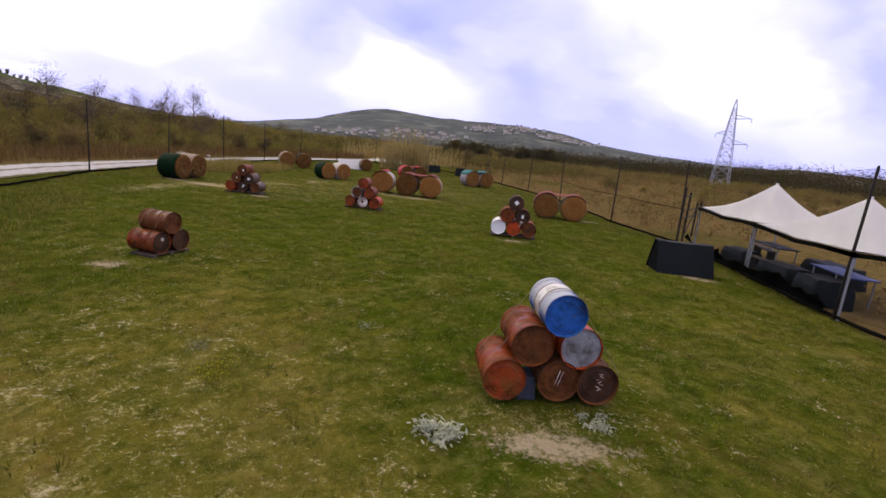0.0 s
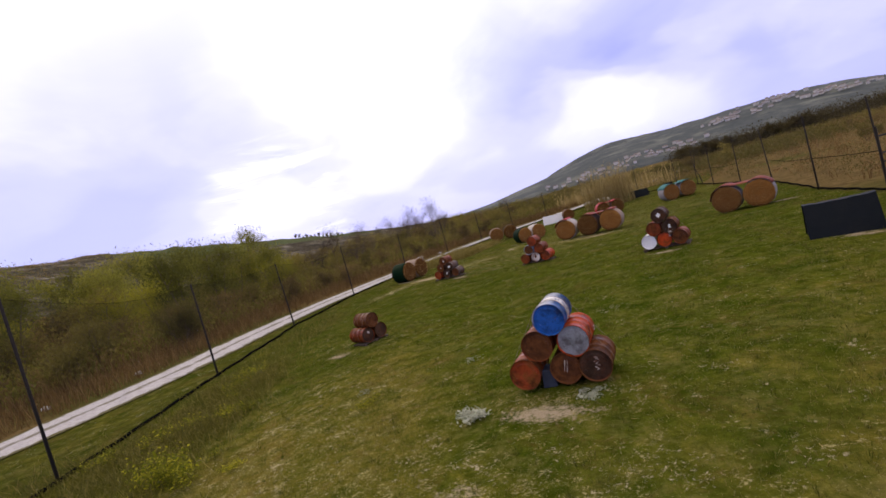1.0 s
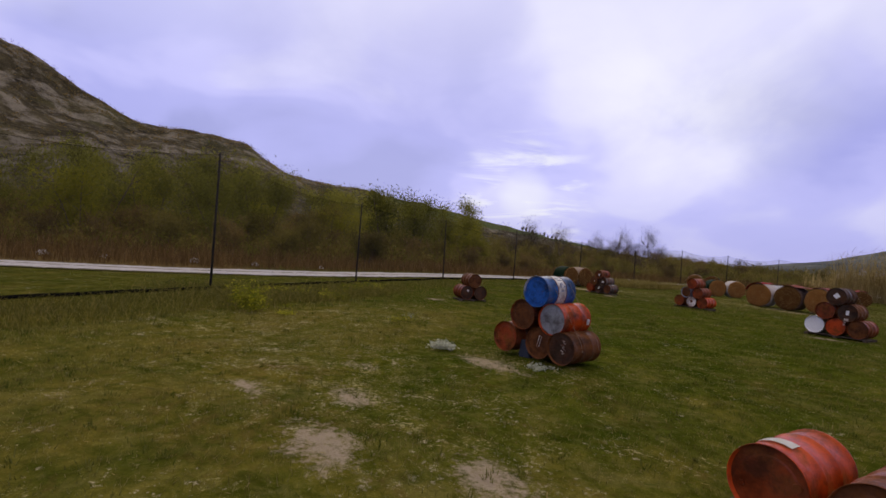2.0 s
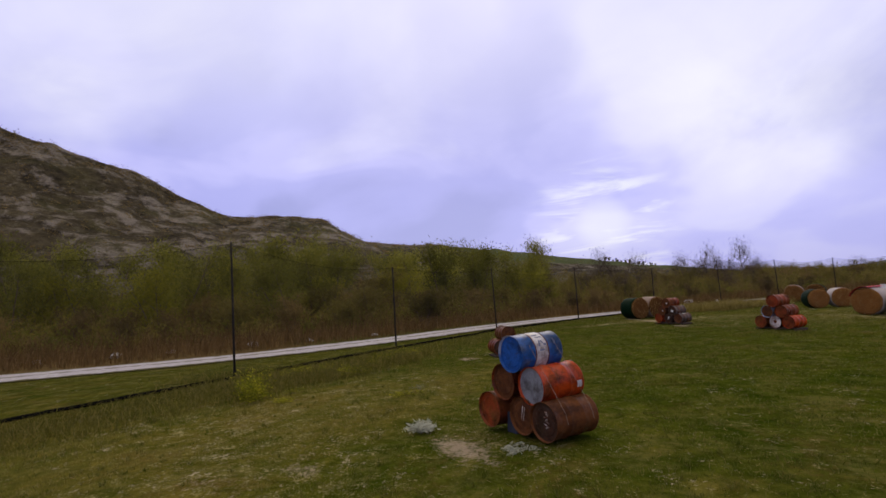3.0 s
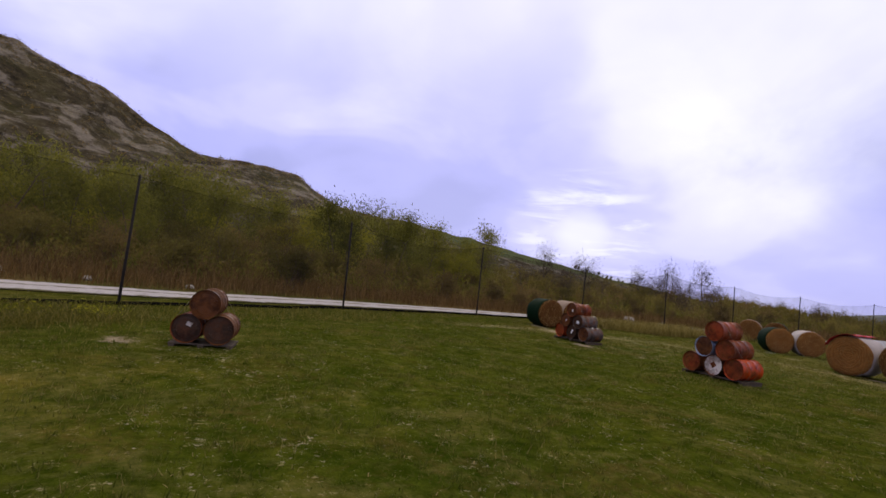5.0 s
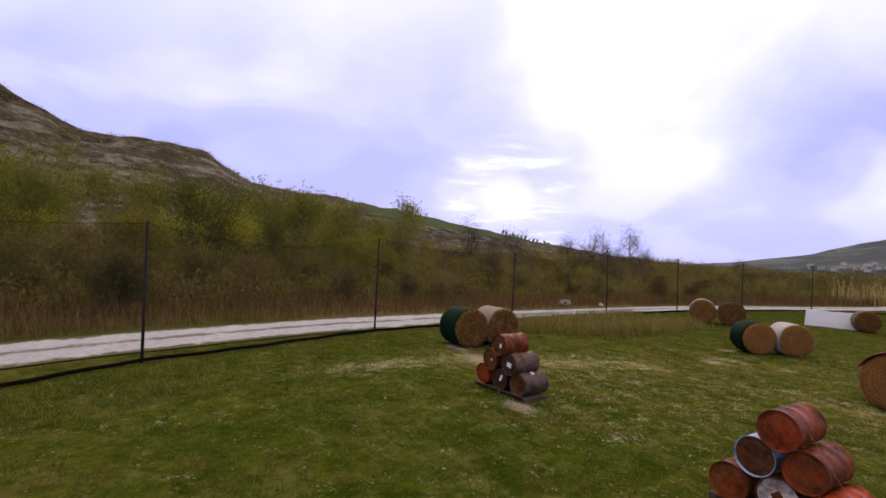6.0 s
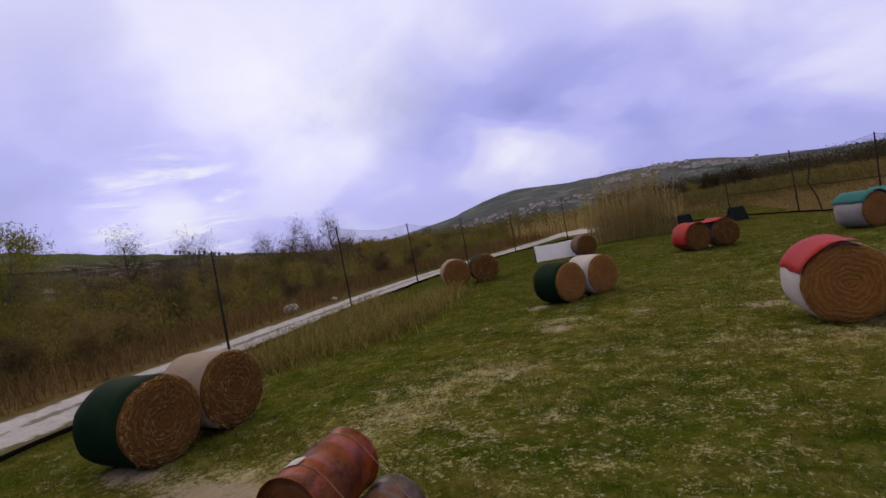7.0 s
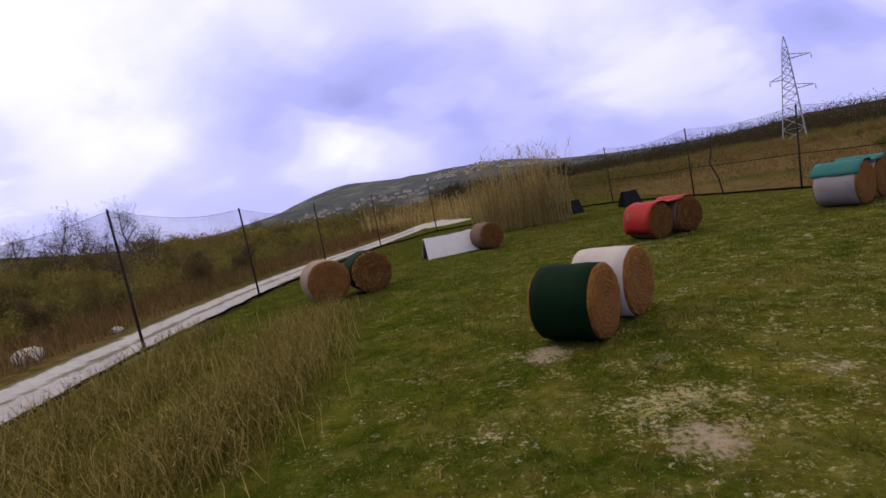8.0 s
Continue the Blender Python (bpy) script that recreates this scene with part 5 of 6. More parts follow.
# black draped forms added to stand for the dark mass under the tents
dark_filler(10.1, 13.6, 0.8, 1.5, 0.55, 4, "dark draped filler form by the fence")
dark_filler(10.0, 11.6, 0.9, 1.1, 0.65, -6, "dark draped filler form by the blue table")
dark_filler(10.1, 16.4, 0.7, 1.2, 0.5, 8, "low dark draped filler form")
dark_filler(12.0, 14.6, 0.9, 1.6, 0.6, 3, "dark draped filler form beneath the tents")


# ---- the lattice pylon ----
def pylon(x, y, h, turn):
    ob = thing("pylon", "grey steel lattice power pylon in a field", "pylon", pose(x, y, 0, 0, 0, turn))
    levels = [h * u for u in (0, 0.13, 0.25, 0.36, 0.45, 0.53, 0.605, 0.67, 0.73, 0.785, 0.84, 0.9, 1.0)]

    def half(z):
        return float(np.interp(z / h, [0, 0.5, 0.785, 0.9, 1.0], [2.0, 1.15, 0.62, 0.4, 0.05]))

    for sx in (-1, 1):
        for sy in (-1, 1):
            bm = bmesh.new()
            tube(bm, [(sx * half(z), sy * half(z), z) for z in levels], 0.085, 4)
            part("leg", bm, M["steel"], ob)
    for z0, z1 in zip(levels, levels[1:]):
        bm = bmesh.new()
        a, b = half(z0), half(z1)
        for s in (-1, 1):
            tube(bm, [(-a, s * a, z0), (b, s * b, z1)], 0.042, 4)
            tube(bm, [(a, s * a, z0), (-b, s * b, z1)], 0.042, 4)
            tube(bm, [(s * a, -a, z0), (s * b, b, z1)], 0.038, 4)
            tube(bm, [(s * a, a, z0), (s * b, -b, z1)], 0.038, 4)
            tube(bm, [(-b, s * b, z1), (b, s * b, z1)], 0.034, 4)
        part("lattice", bm, M["steel"], ob)
    for z, w, s in ((0.785, 4.0, 1), (0.605, 3.0, -1), (0.5, 4.2, 1)):
        bm = bmesh.new()
        zz, r = h * z, half(h * z)
        for o in (-1, 1):
            tube(bm, [(s * r, o * r, zz), (s * w, 0, zz + 0.1)], 0.05, 4)
            tube(bm, [(s * r * 0.9, o * r, zz + 0.9), (s * w, 0, zz + 0.1)], 0.045, 4)
        tube(bm, [(s * w * 0.6, -0.2, zz + 0.05), (s * w * 0.6, 0.2, zz + 0.42)], 0.03, 4)
        arm = part("cross_arm", bm, M["steel"], ob)
        bm = bmesh.new()
        rings(bm, [(zz - 0.85, 0.03), (zz - 0.8, 0.09), (zz - 0.5, 0.07), (zz - 0.3, 0.09), (zz - 0.1, 0.05), (zz + 0.08, 0.03)], 6, axis="Z")
        for v in bm.verts:
            v.co.x += s * w
        part("insulator", bm, M["stone"], arm)


pylon(53.2, 129.3, 20.7, -30)


# ---- trees and scrub ----
def grow(seed, height, spread, stems, leaves, leaf_size, slim=0.26, low=0.15, limbs=9, twigs=False):
    """Branch mesh and leaf arrays of a tree or shrub; trunks taper, limbs fork twice."""
    rnd = random.Random(seed)
    bm = bmesh.new()
    tips = []

    def limb(p, d, ln, r, depth):
        pts, rad = [p], [r]
        q, dirn = Vector(p), Vector(d)
        n = 4
        for i in range(n):
            dirn = (dirn + Vector((rnd.gauss(0, 0.13), rnd.gauss(0, 0.13), rnd.gauss(0.07, 0.08)))).normalized()
            q = q + dirn * ln / n
            pts.append(q.copy())
            rad.append(r * (1 - 0.72 * (i + 1) / n))
            if depth > 0 or i >= 1:
                tips.append((q.copy(), depth))
        if depth < 2 or twigs:
            tube(bm, pts if depth == 0 else pts[::2], rad if depth == 0 else rad[::2], 5 if depth == 0 else 3)
        if depth < 2:
            for i in range(limbs if depth == 0 else 4):
                u = rnd.uniform(max(low, 0.12), 0.98) if depth == 0 else rnd.uniform(0.25, 1.0)
                k = min(int(u * n), n - 1)
                f = u * n - k
                b = Vector(pts[k]).lerp(Vector(pts[k + 1]), f)
                ang = rnd.uniform(0, 6.283)
                up = rnd.uniform(0.35, 0.95)
                dd = Vector((math.cos(ang), math.sin(ang), up)).normalized()
                limb(b, dd, ln * rnd.uniform(0.28, 0.45) * (1.15 - 0.55 * u) * (spread if depth == 0 else 1), rad[k] * 0.5, depth + 1)

    for s in range(stems):
        a = rnd.uniform(0, 6.283)
        off = 0.0 if stems == 1 else rnd.uniform(0.05, 0.14) * height * 0.5
        d = Vector((math.cos(a) * (0.05 if stems == 1 else 0.28), math.sin(a) * (0.05 if stems == 1 else 0.28), 1)).normalized()
        limb((off * math.cos(a), off * math.sin(a), -0.05), d, height * rnd.uniform(0.8, 1.0), height * (0.018 if stems == 1 else 0.009), 0)
    trunk = mesh_of("trunk", bm, M["bark"])
    rs = np.random.RandomState(seed)
    tp = np.array([t for t, _ in tips])
    idx = rs.randint(0, len(tp), leaves)
    c = tp[idx] + rs.normal(0, 1, (leaves, 3)) * height * 0.065
    c[:, 2] = np.maximum(c[:, 2], 0.05)
    u = rs.normal(0, 1, (leaves, 3)) + np.array([0, 0, 0.9])
    u /= np.linalg.norm(u, axis=1)[:, None]
    w = np.cross(u, rs.normal(0, 1, (leaves, 3)))
    w /= np.linalg.norm(w, axis=1)[:, None]
    s = leaf_size * 1.35 * rs.uniform(0.5, 1.5, leaves)[:, None]
    v = np.concatenate([c - u * s, c + w * s * slim * 1.6, c + u * s], 0)
    n = leaves
    f = np.stack([np.arange(n), np.arange(n) + n, np.arange(n) + 2 * n], 1)
    return trunk, v, f


def plant(name, label, category, seed, mat_key, group, **kw):
    trunk, v, f = grow(seed, **kw)
    ob = thing(name, label, category, pose(0, -400 - seed, -60), group)
    part("trunk", trunk, None, ob)
    part("crown", soup("crown", v, f, M[mat_key]), None, ob)
    return ob


KINDS = {
    "willow": [plant("willow_tree", "young willow tree in fresh green leaf", "tree", s, "leaf_green", "trees behind the track", height=7.0, spread=1.0, stems=2, leaves=5400, leaf_size=0.1, low=0.06) for s in (11, 12, 13)],
    "olive": [plant("shrub", "dense shrub with olive-brown twigs and buds", "shrub", s, "leaf_olive", "scrub behind the track", height=4.6, spread=1.2, stems=5, leaves=3700, leaf_size=0.1, low=0.04, limbs=7) for s in (21, 22, 23)],
    "brown": [plant("shrub", "leafless brown shrub beside the track", "shrub", s, "leaf_brown", "scrub behind the track", height=3.6, spread=1.2, stems=6, leaves=3000, leaf_size=0.09, low=0.04, limbs=7) for s in (31, 32)],
    "dark": [plant("woodland_tree", "dark woodland tree at the field's far edge", "tree", s, "leaf_dark", "far woodland", height=9.0, spread=1.1, stems=2, leaves=2000, leaf_size=0.32, low=0.08) for s in (41, 42)],
    "yellow": [plant("willow_tree", "low yellow-green willow bush in leaf", "tree", s, "leaf_yellow", "trees behind the track", height=5.0, spread=1.1, stems=4, leaves=5200, leaf_size=0.086, low=0.04) for s in (51,)],
    "bare": [plant("bare_tree", "bare grey tree with open twigs", "tree", s, "twig", "bare trees on the skyline", height=9.5, spread=1.15, stems=1, leaves=2000, leaf_size=0.22, slim=0.055, twigs=True, low=0.2, limbs=15) for s in (61, 62)],
}
FIRST = set()


def put(kind, x, y, scale, turn, k=None, z=0.0):
    scale *= {"olive": 0.84, "brown": 0.84}.get(kind, 1.0)
    src = KINDS[kind][k if k is not None else int(abs(x * 7 + y * 3)) % len(KINDS[kind])]
    m = pose(x, y, z, 0, 0, turn) @ Matrix.Scale(scale, 4)
    if src.name in FIRST:
        copy_thing(src, m @ Matrix.Scale(1 / src.scale[0], 4))
    else:
        FIRST.add(src.name)
        src.matrix_world = m


def scrub_x(y):
    return float(np.interp(y, SCRUB_EDGE[:, 1], SCRUB_EDGE[:, 0]))


def scrub_belt():
    rnd = random.Random(17)
    # rows of scrub west of the track, low in front and higher behind
    for row, (off, step, kinds, lo, hi) in enumerate([
        (8, 2.8, ["brown", "olive", "brown"], 0.45, 0.75),
        (13, 2.6, ["olive", "willow", "brown", "yellow"], 0.55, 0.9),
        (20, 2.8, ["willow", "yellow", "brown", "olive", "willow"], 0.75, 1.05),
        (30, 3.9, ["willow", "olive", "brown", "willow", "yellow"], 0.9, 1.25),
        (43, 5.2, ["willow", "willow", "olive"], 1.0, 1.35),
        (62, 7.5, ["willow", "olive", "willow"], 1.15, 1.55),
    ]):
        y = -36.0
        while y < 105:
            x = scrub_x(min(y, 70)) - off + rnd.uniform(-2.2, 2.2) - max(0, y - 60) * 0.2
            tall = float(np.interp(y, [-40, 16, 26, 38, 60, 110], [1.2, 1.14, 1.0, 0.9, 0.82, 0.7]))
            kind, size = rnd.choice(kinds), rnd.uniform(lo, hi) * tall
            if y > 34 and kind in ("willow", "yellow"):
                kind = rnd.choice(["olive", "brown", "bare", "olive"])
                size *= 0.62 if kind == "bare" else 1.2
            put(kind, x, y + rnd.uniform(-1.5, 1.5), size, rnd.uniform(0, 360))
            y += step * rnd.uniform(0.8, 1.25)
    # scrub and dark wood beyond the far and right sides of the field
    for i in range(34):
        x = rnd.uniform(-42, -14) + i * 0.4
        put(rnd.choice(["olive", "brown", "olive"]), x, rnd.uniform(80, 118), rnd.uniform(0.5, 0.85), rnd.uniform(0, 360))
    for i in range(60):
        a = radians(-6 + i * 0.2 + rnd.uniform(-0.4, 0.4))
        d = rnd.uniform(150, 215)
        put(rnd.choice(["dark", "dark", "olive", "brown"]), d * math.sin(a), d * math.cos(a), rnd.uniform(0.4, 0.66), rnd.uniform(0, 360))
    for i in range(56):
        x, y = rnd.uniform(9, 80), rnd.uniform(40, 135)
        put(rnd.choice(["brown", "brown", "olive"]), x, y, rnd.uniform(0.2, 0.45), rnd.uniform(0, 360))


scrub_belt()
for x, y, s, k in ((-38, 38.6, 0.62, 0), (-36.3, 39.6, 0.58, 1), (-45, 61, 0.74, 1), (-43.5, 63, 0.6, 0), (-48, 61.5, 0.62, 0), (-47.3, 73.4, 0.8, 0), (-50, 72, 0.6, 1), (-41, 66, 0.5, 1)):
    put("bare", x, y, s, 40 * k + x, k)
for x, y, s in ((-87, 38.3, 1.9), (-65.5, 44.8, 1.42), (-75, 24, 1.3), (-90, 45, 1.6)):
    put("willow", x, y, s, x * 3)
# a line of small trees on the meadow's crest
for i in range(13):
    t = math.tan(radians(45.0 + i * 0.42))
    y = 325 / (t - 0.12)
    put("dark", -t * y, y, 0.42 + 0.12 * math.sin(i * 2.3), i * 50, z=float(HILL(-t * y, y)) - 0.2)


def hill_scrub():
    """Bushes too far and too many to count, over the hillside and along its crest."""
    rs = np.random.RandomState(8)
    vs, fs, base = [], [], 0
    cnt = 0
    while cnt < 7000:
        y = rs.uniform(-380, 420)
        x = -125 - 0.12 * max(y, 0) - (rs.uniform(2, 204) if cnt % 5 else rs.uniform(190, 206))
        if rs.rand() < np.clip((y - 110) / 60, 0, 0.93) and x < -200:
            continue
        z = HILL(x, y) - 0.9
        s = rs.uniform(0.8, 2.3) * (1.4 if rs.rand() < 0.12 else 1.0)
        n = 26
        c = np.array([x, y, z + s * 0.25]) + rs.normal(0, 1, (n, 3)) * s * np.array([0.5, 0.5, 0.34])
        u = rs.normal(0, 1, (n, 3)); u /= np.linalg.norm(u, axis=1)[:, None]
        w = np.cross(u, rs.normal(0, 1, (n, 3))); w /= np.linalg.norm(w, axis=1)[:, None]
        k = s * 0.17
        vs.append(np.concatenate([c - u * k, c + w * k, c + u * k], 0))
        a = np.arange(n) + base
        fs.append(np.stack([a, a + n, a + 2 * n], 1))
        base += 3 * n
        cnt += 1
    me = soup("hill_scrub", np.concatenate(vs), np.concatenate(fs), M["leaf_brown"])
    tagged(new("hill_scrub", me), "brown and olive scrub on the hillside", "scrub", kind="stuff")


hill_scrub()


def leaf_soup(name, centres, sizes, material, label, category, seed, per, leaf):
    """Clumps of small leaves and twigs: centres n x 3, sizes n x 3."""
    rs = np.random.RandomState(seed)
    n = len(centres) * per
    c = np.repeat(centres, per, 0) + np.clip(rs.normal(0, 0.5, (n, 3)), -1.1, 1.1) * np.repeat(sizes, per, 0)
    c[:, 2] = np.maximum(c[:, 2], np.repeat(centres[:, 2] - sizes[:, 2], per) - 0.05)
    u = rs.normal(0, 1, (n, 3)) + np.array([0, 0, 1.3]); u /= np.linalg.norm(u, axis=1)[:, None]
    w = np.cross(u, rs.normal(0, 1, (n, 3))); w /= np.linalg.norm(w, axis=1)[:, None]
    k = leaf * rs.uniform(0.5, 1.5, n)[:, None]
    v = np.concatenate([c - u * k, c + w * k * 0.62, c + u * k], 0)
    i = np.arange(n)
    tagged(new(name, soup(name, v, np.stack([i, i + n, i + 2 * n], 1), M[material])), label, category, kind="stuff")


def thickets():
    """The undergrowth that fills the gaps between the trees, and the woods far off."""
    rs = np.random.RandomState(77)
    for key, label, count, seed in (("leaf_olive", "olive-brown undergrowth between the trees", 2600, 1), ("leaf_brown", "bare brown brambles between the trees", 1300, 2), ("leaf_green", "low green undergrowth between the trees", 1700, 3)):
        y = rs.uniform(-34, 100, count)
        off = 6.5 + 60 * rs.uniform(0, 1, count) ** 1.5
        x = np.interp(np.minimum(y, 70), SCRUB_EDGE[:, 1], SCRUB_EDGE[:, 0]) - off
        tall = np.interp(y, [-40, 16, 30, 50, 100], [1.1, 1.05, 0.95, 0.9, 0.85])
        h = tall * np.interp(off, [6, 12, 26, 66], [0.5, 1.0, 1.7, 2.4]) * rs.uniform(0.6, 1.3, count)
        leaf_soup("undergrowth", np.column_stack([x, y, h]), np.column_stack([h * 1.2, h * 1.2, h]), key, label, "scrub", seed, 64, 0.12)
    y = rs.uniform(6, 150, 1500)
    x = np.interp(y, [p[1] for p in FENCE_RIGHT[:10]], [p[0] for p in FENCE_RIGHT[:10]]) + 2 + 75 * rs.uniform(0, 1, 1500) ** 1.4
    ok = ~((x < 16.5) & (y > 11) & (y < 24))
    x, y = x[ok], y[ok]
    h = rs.uniform(0.2, 0.75, len(x)) * np.interp(y, [0, 40, 150], [0.6, 0.8, 1.7])
    for i, (key, label) in enumerate((("reed", "dead brown brush on the heath"), ("leaf_olive", "low olive scrub on the heath"), ("leaf_brown", "brown brambles on the heath"))):
        leaf_soup("undergrowth", np.column_stack([x, y, h])[i::3], np.column_stack([h * 2.2, h * 2.2, h])[i::3], key, label, "scrub", 60 + i, 90, 0.06)
    x, y = rs.uniform(-70, 14, 900), rs.uniform(74, 135, 900)
    far = x > -16 - (y - 70) * 0.3
    h = np.where(far, 0.7, 1.2) * rs.uniform(0.6, 1.4, 900)
    leaf_soup("undergrowth", np.column_stack([x, y, h]), np.column_stack([h * 1.8, h * 1.2, h]), "leaf_olive", "brown-green scrub beyond the field", "scrub", 4, 60, 0.2)
    a = np.radians(rs.uniform(-7, 58, 2600))
    d = rs.uniform(165, 235, 2600)
    x, y = d * np.sin(a), d * np.cos(a)
    h = rs.uniform(1.5, 3.2, 2600)
    rise = np.interp(np.degrees(a), [-7, 0, 8, 18, 23, 28, 36, 48, 60], [0, 0.3, 0.9, 1.2, 2.0, 3.0, 2.8, 2.4, 2]) * np.clip((d - 200) / 15, 0, 1.4)
    leaf_soup("far_woods", np.column_stack([x, y, h + rise]), np.column_stack([h * 1.3, h * 1.3, h]), "leaf_dark", "dark brown-green woods beyond the heath", "woods", 5, 55, 0.27)
    a = np.radians(rs.uniform(-8, 55, 1200))
    d = rs.uniform(110, 175, 1200)
    h = rs.uniform(0.4, 1.1, 1200) * np.interp(d, [110, 175], [0.6, 1.2])
    for i, (key, label) in enumerate((("leaf_brown", "brown thicket before the woods"), ("leaf_olive", "olive thicket before the woods"))):
        leaf_soup("thicket", np.column_stack([d * np.sin(a), d * np.cos(a), h])[i::2], np.column_stack([h * 1.7, h * 1.7, h])[i::2], key, label, "woods", 70 + i, 60, 0.18)


thickets()


def stalks(name, pts, lo, hi, width, material, label, category, seed, lean=0.25, leaves=0):
    """Dry stalks: each a thin bent blade of two joints, some with drooping leaves."""
    rs = np.random.RandomState(seed)
    n = len(pts)
    b = np.column_stack([pts, np.zeros(n) - 0.02])
    h = rs.uniform(lo, hi, n)[:, None]
    d = np.column_stack([rs.normal(0, lean, n), rs.normal(0, lean, n), np.ones(n)])
    d2 = d + np.column_stack([rs.normal(0, lean * 1.6, n), rs.normal(0, lean * 1.6, n), np.zeros(n)])
    a = rs.uniform(0, np.pi, n)
    s = np.column_stack([np.cos(a), np.sin(a), np.zeros(n)]) * width
    m = b + d * h * 0.55
    t = m + d2 * h * 0.45
    v = np.concatenate([b - s, b + s, m + s * 0.9, m - s * 0.9, t], 0)
    i = np.arange(n)
    f = np.concatenate([np.stack([i, i + n, i + 2 * n], 1), np.stack([i, i + 2 * n, i + 3 * n], 1), np.stack([i + 3 * n, i + 2 * n, i + 4 * n], 1)], 0)
    if leaves:
        for r in range(leaves):
            u = rs.uniform(0.3, 0.95, n)[:, None]
            p = b + (t - b) * u
            az = rs.uniform(0, 2 * np.pi, n)
            o = np.column_stack([np.cos(az), np.sin(az), rs.uniform(-0.3, 0.9, n)]) * h * 0.16
            k = len(v)
            q = np.column_stack([-np.sin(az), np.cos(az), np.zeros(n)]) * width * 1.6
            v = np.concatenate([v, p - q, p + q, p + o], 0)
            f = np.concatenate([f, np.stack([i + k, i + k + n, i + k + 2 * n], 1)], 0)
    tagged(new(name, soup(name, v, f, material)), label, category, kind="stuff")


def scatter(seed, count, line, off_lo, off_hi, y0, y1):
    rs = np.random.RandomState(seed)
    y = rs.uniform(y0, y1, count)
    x = np.interp(y, line[:, 1], line[:, 0]) - rs.uniform(off_lo, off_hi, count)
    return np.column_stack([x, y])


stalks("dry_reeds", scatter(1, 17000, ROAD_LINE, 2.2, 7.0, -26, 80), 0.3, 1.0, 0.012, M["reed"], "brown dry reeds and grass beside the track", "reeds", 2, 0.2, 1)
stalks("dry_reeds", scatter(5, 6000, ROAD_LINE, 6, 13, -26, 34), 0.6, 1.5, 0.016, M["reed"], "tall brown reeds among the scrub", "reeds", 3, 0.22, 1)


def dry_tussocks():
    """Dead grass in tussocks over the heath beyond the right-hand fence."""
    rs = np.random.RandomState(31)
    c = np.column_stack([rs.uniform(7, 75, 1400), rs.uniform(4, 130, 1400)])
    edge = np.interp(c[:, 1], [p[1] for p in FENCE_RIGHT[:10]], [p[0] for p in FENCE_RIGHT[:10]])
    c = c[c[:, 0] > edge + 1.2]
    c = c[~((c[:, 0] < 15.5) & (c[:, 1] > 12) & (c[:, 1] < 23))]
    p = np.repeat(c, 12, 0) + rs.normal(0, 0.3, (len(c) * 12, 2))
    stalks("dry_tussocks", p, 0.25, 0.8, 0.014, M["reed"], "tussocks of dead brown grass on the heath", "grass", 33, 0.35, 1)


dry_tussocks()


def cane_points(cx, cy, rx, ry, n, seed):
    rs = np.random.RandomState(seed)
    a, r = rs.uniform(0, 6.283, n), np.sqrt(rs.uniform(0, 1, n))
    return np.column_stack([cx + rx * r * np.cos(a), cy + ry * r * np.sin(a)])


stalks("giant_canes", cane_points(-9.2, 50.8, 2.7, 1.7, 620, 4), 1.3, 4.7, 0.015, M["cane"], "tall clump of pale dry giant canes", "canes", 6, 0.11, 3)
stalks("giant_canes", cane_points(-14.0, 72, 9, 3.5, 900, 9), 1.0, 3.0, 0.022, M["cane"], "dry canes beyond the fence", "canes", 7, 0.1, 2)

def drift(cx, cy, rx, ry, n, seed):
    rs = np.random.RandomState(seed)
    return np.column_stack([rs.normal(cx, rx, n), rs.normal(cy, ry, n)])


# long dead grass left standing by the left fence
FL = np.array(FENCE_LEFT)
stalks("long_grass", np.concatenate([scatter(11, 3000, FL, -1.7, -0.5, 26.5, 36), drift(-15.1, 30.6, 0.42, 1.2, 2600, 13), drift(-15.8, 33.8, 0.5, 1.2, 2400, 14), drift(-17.5, 30.5, 0.35, 1.8, 2000, 19), drift(-15.3, 29.2, 0.5, 1.0, 2600, 20), drift(-16.7, 27.0, 0.45, 0.9, 1600, 21)]), 0.16, 0.6, 0.006, M["rank"], "long straw-coloured grass by the fence", "grass", 12, 0.28, 1)
stalks("long_grass", np.concatenate([scatter(23, 3000, FL, -3.4, -1.0, -6, 14), scatter(28, 5500, FL, -4.2, -0.9, -6.4, 5.5), drift(-6.2, 0.2, 1.5, 1.0, 2400, 24), drift(-8.6, 5.2, 0.9, 0.9, 1500, 25), drift(-6.4, 2.4, 0.9, 0.7, 2200, 26)]), 0.08, 0.3, 0.007, M["verge"], "rank unmown grass inside the fence", "grass", 27, 0.4, 1)
stalks("long_grass", np.concatenate([scatter(15, 900, FL, -1.6, -0.7, -5, 20), cane_points(-18.3, 25.5, 0.8, 2.5, 700, 18)]), 0.1, 0.28, 0.005, M["verge"], "unmown grass along the net's foot", "grass", 17, 0.3, 1)


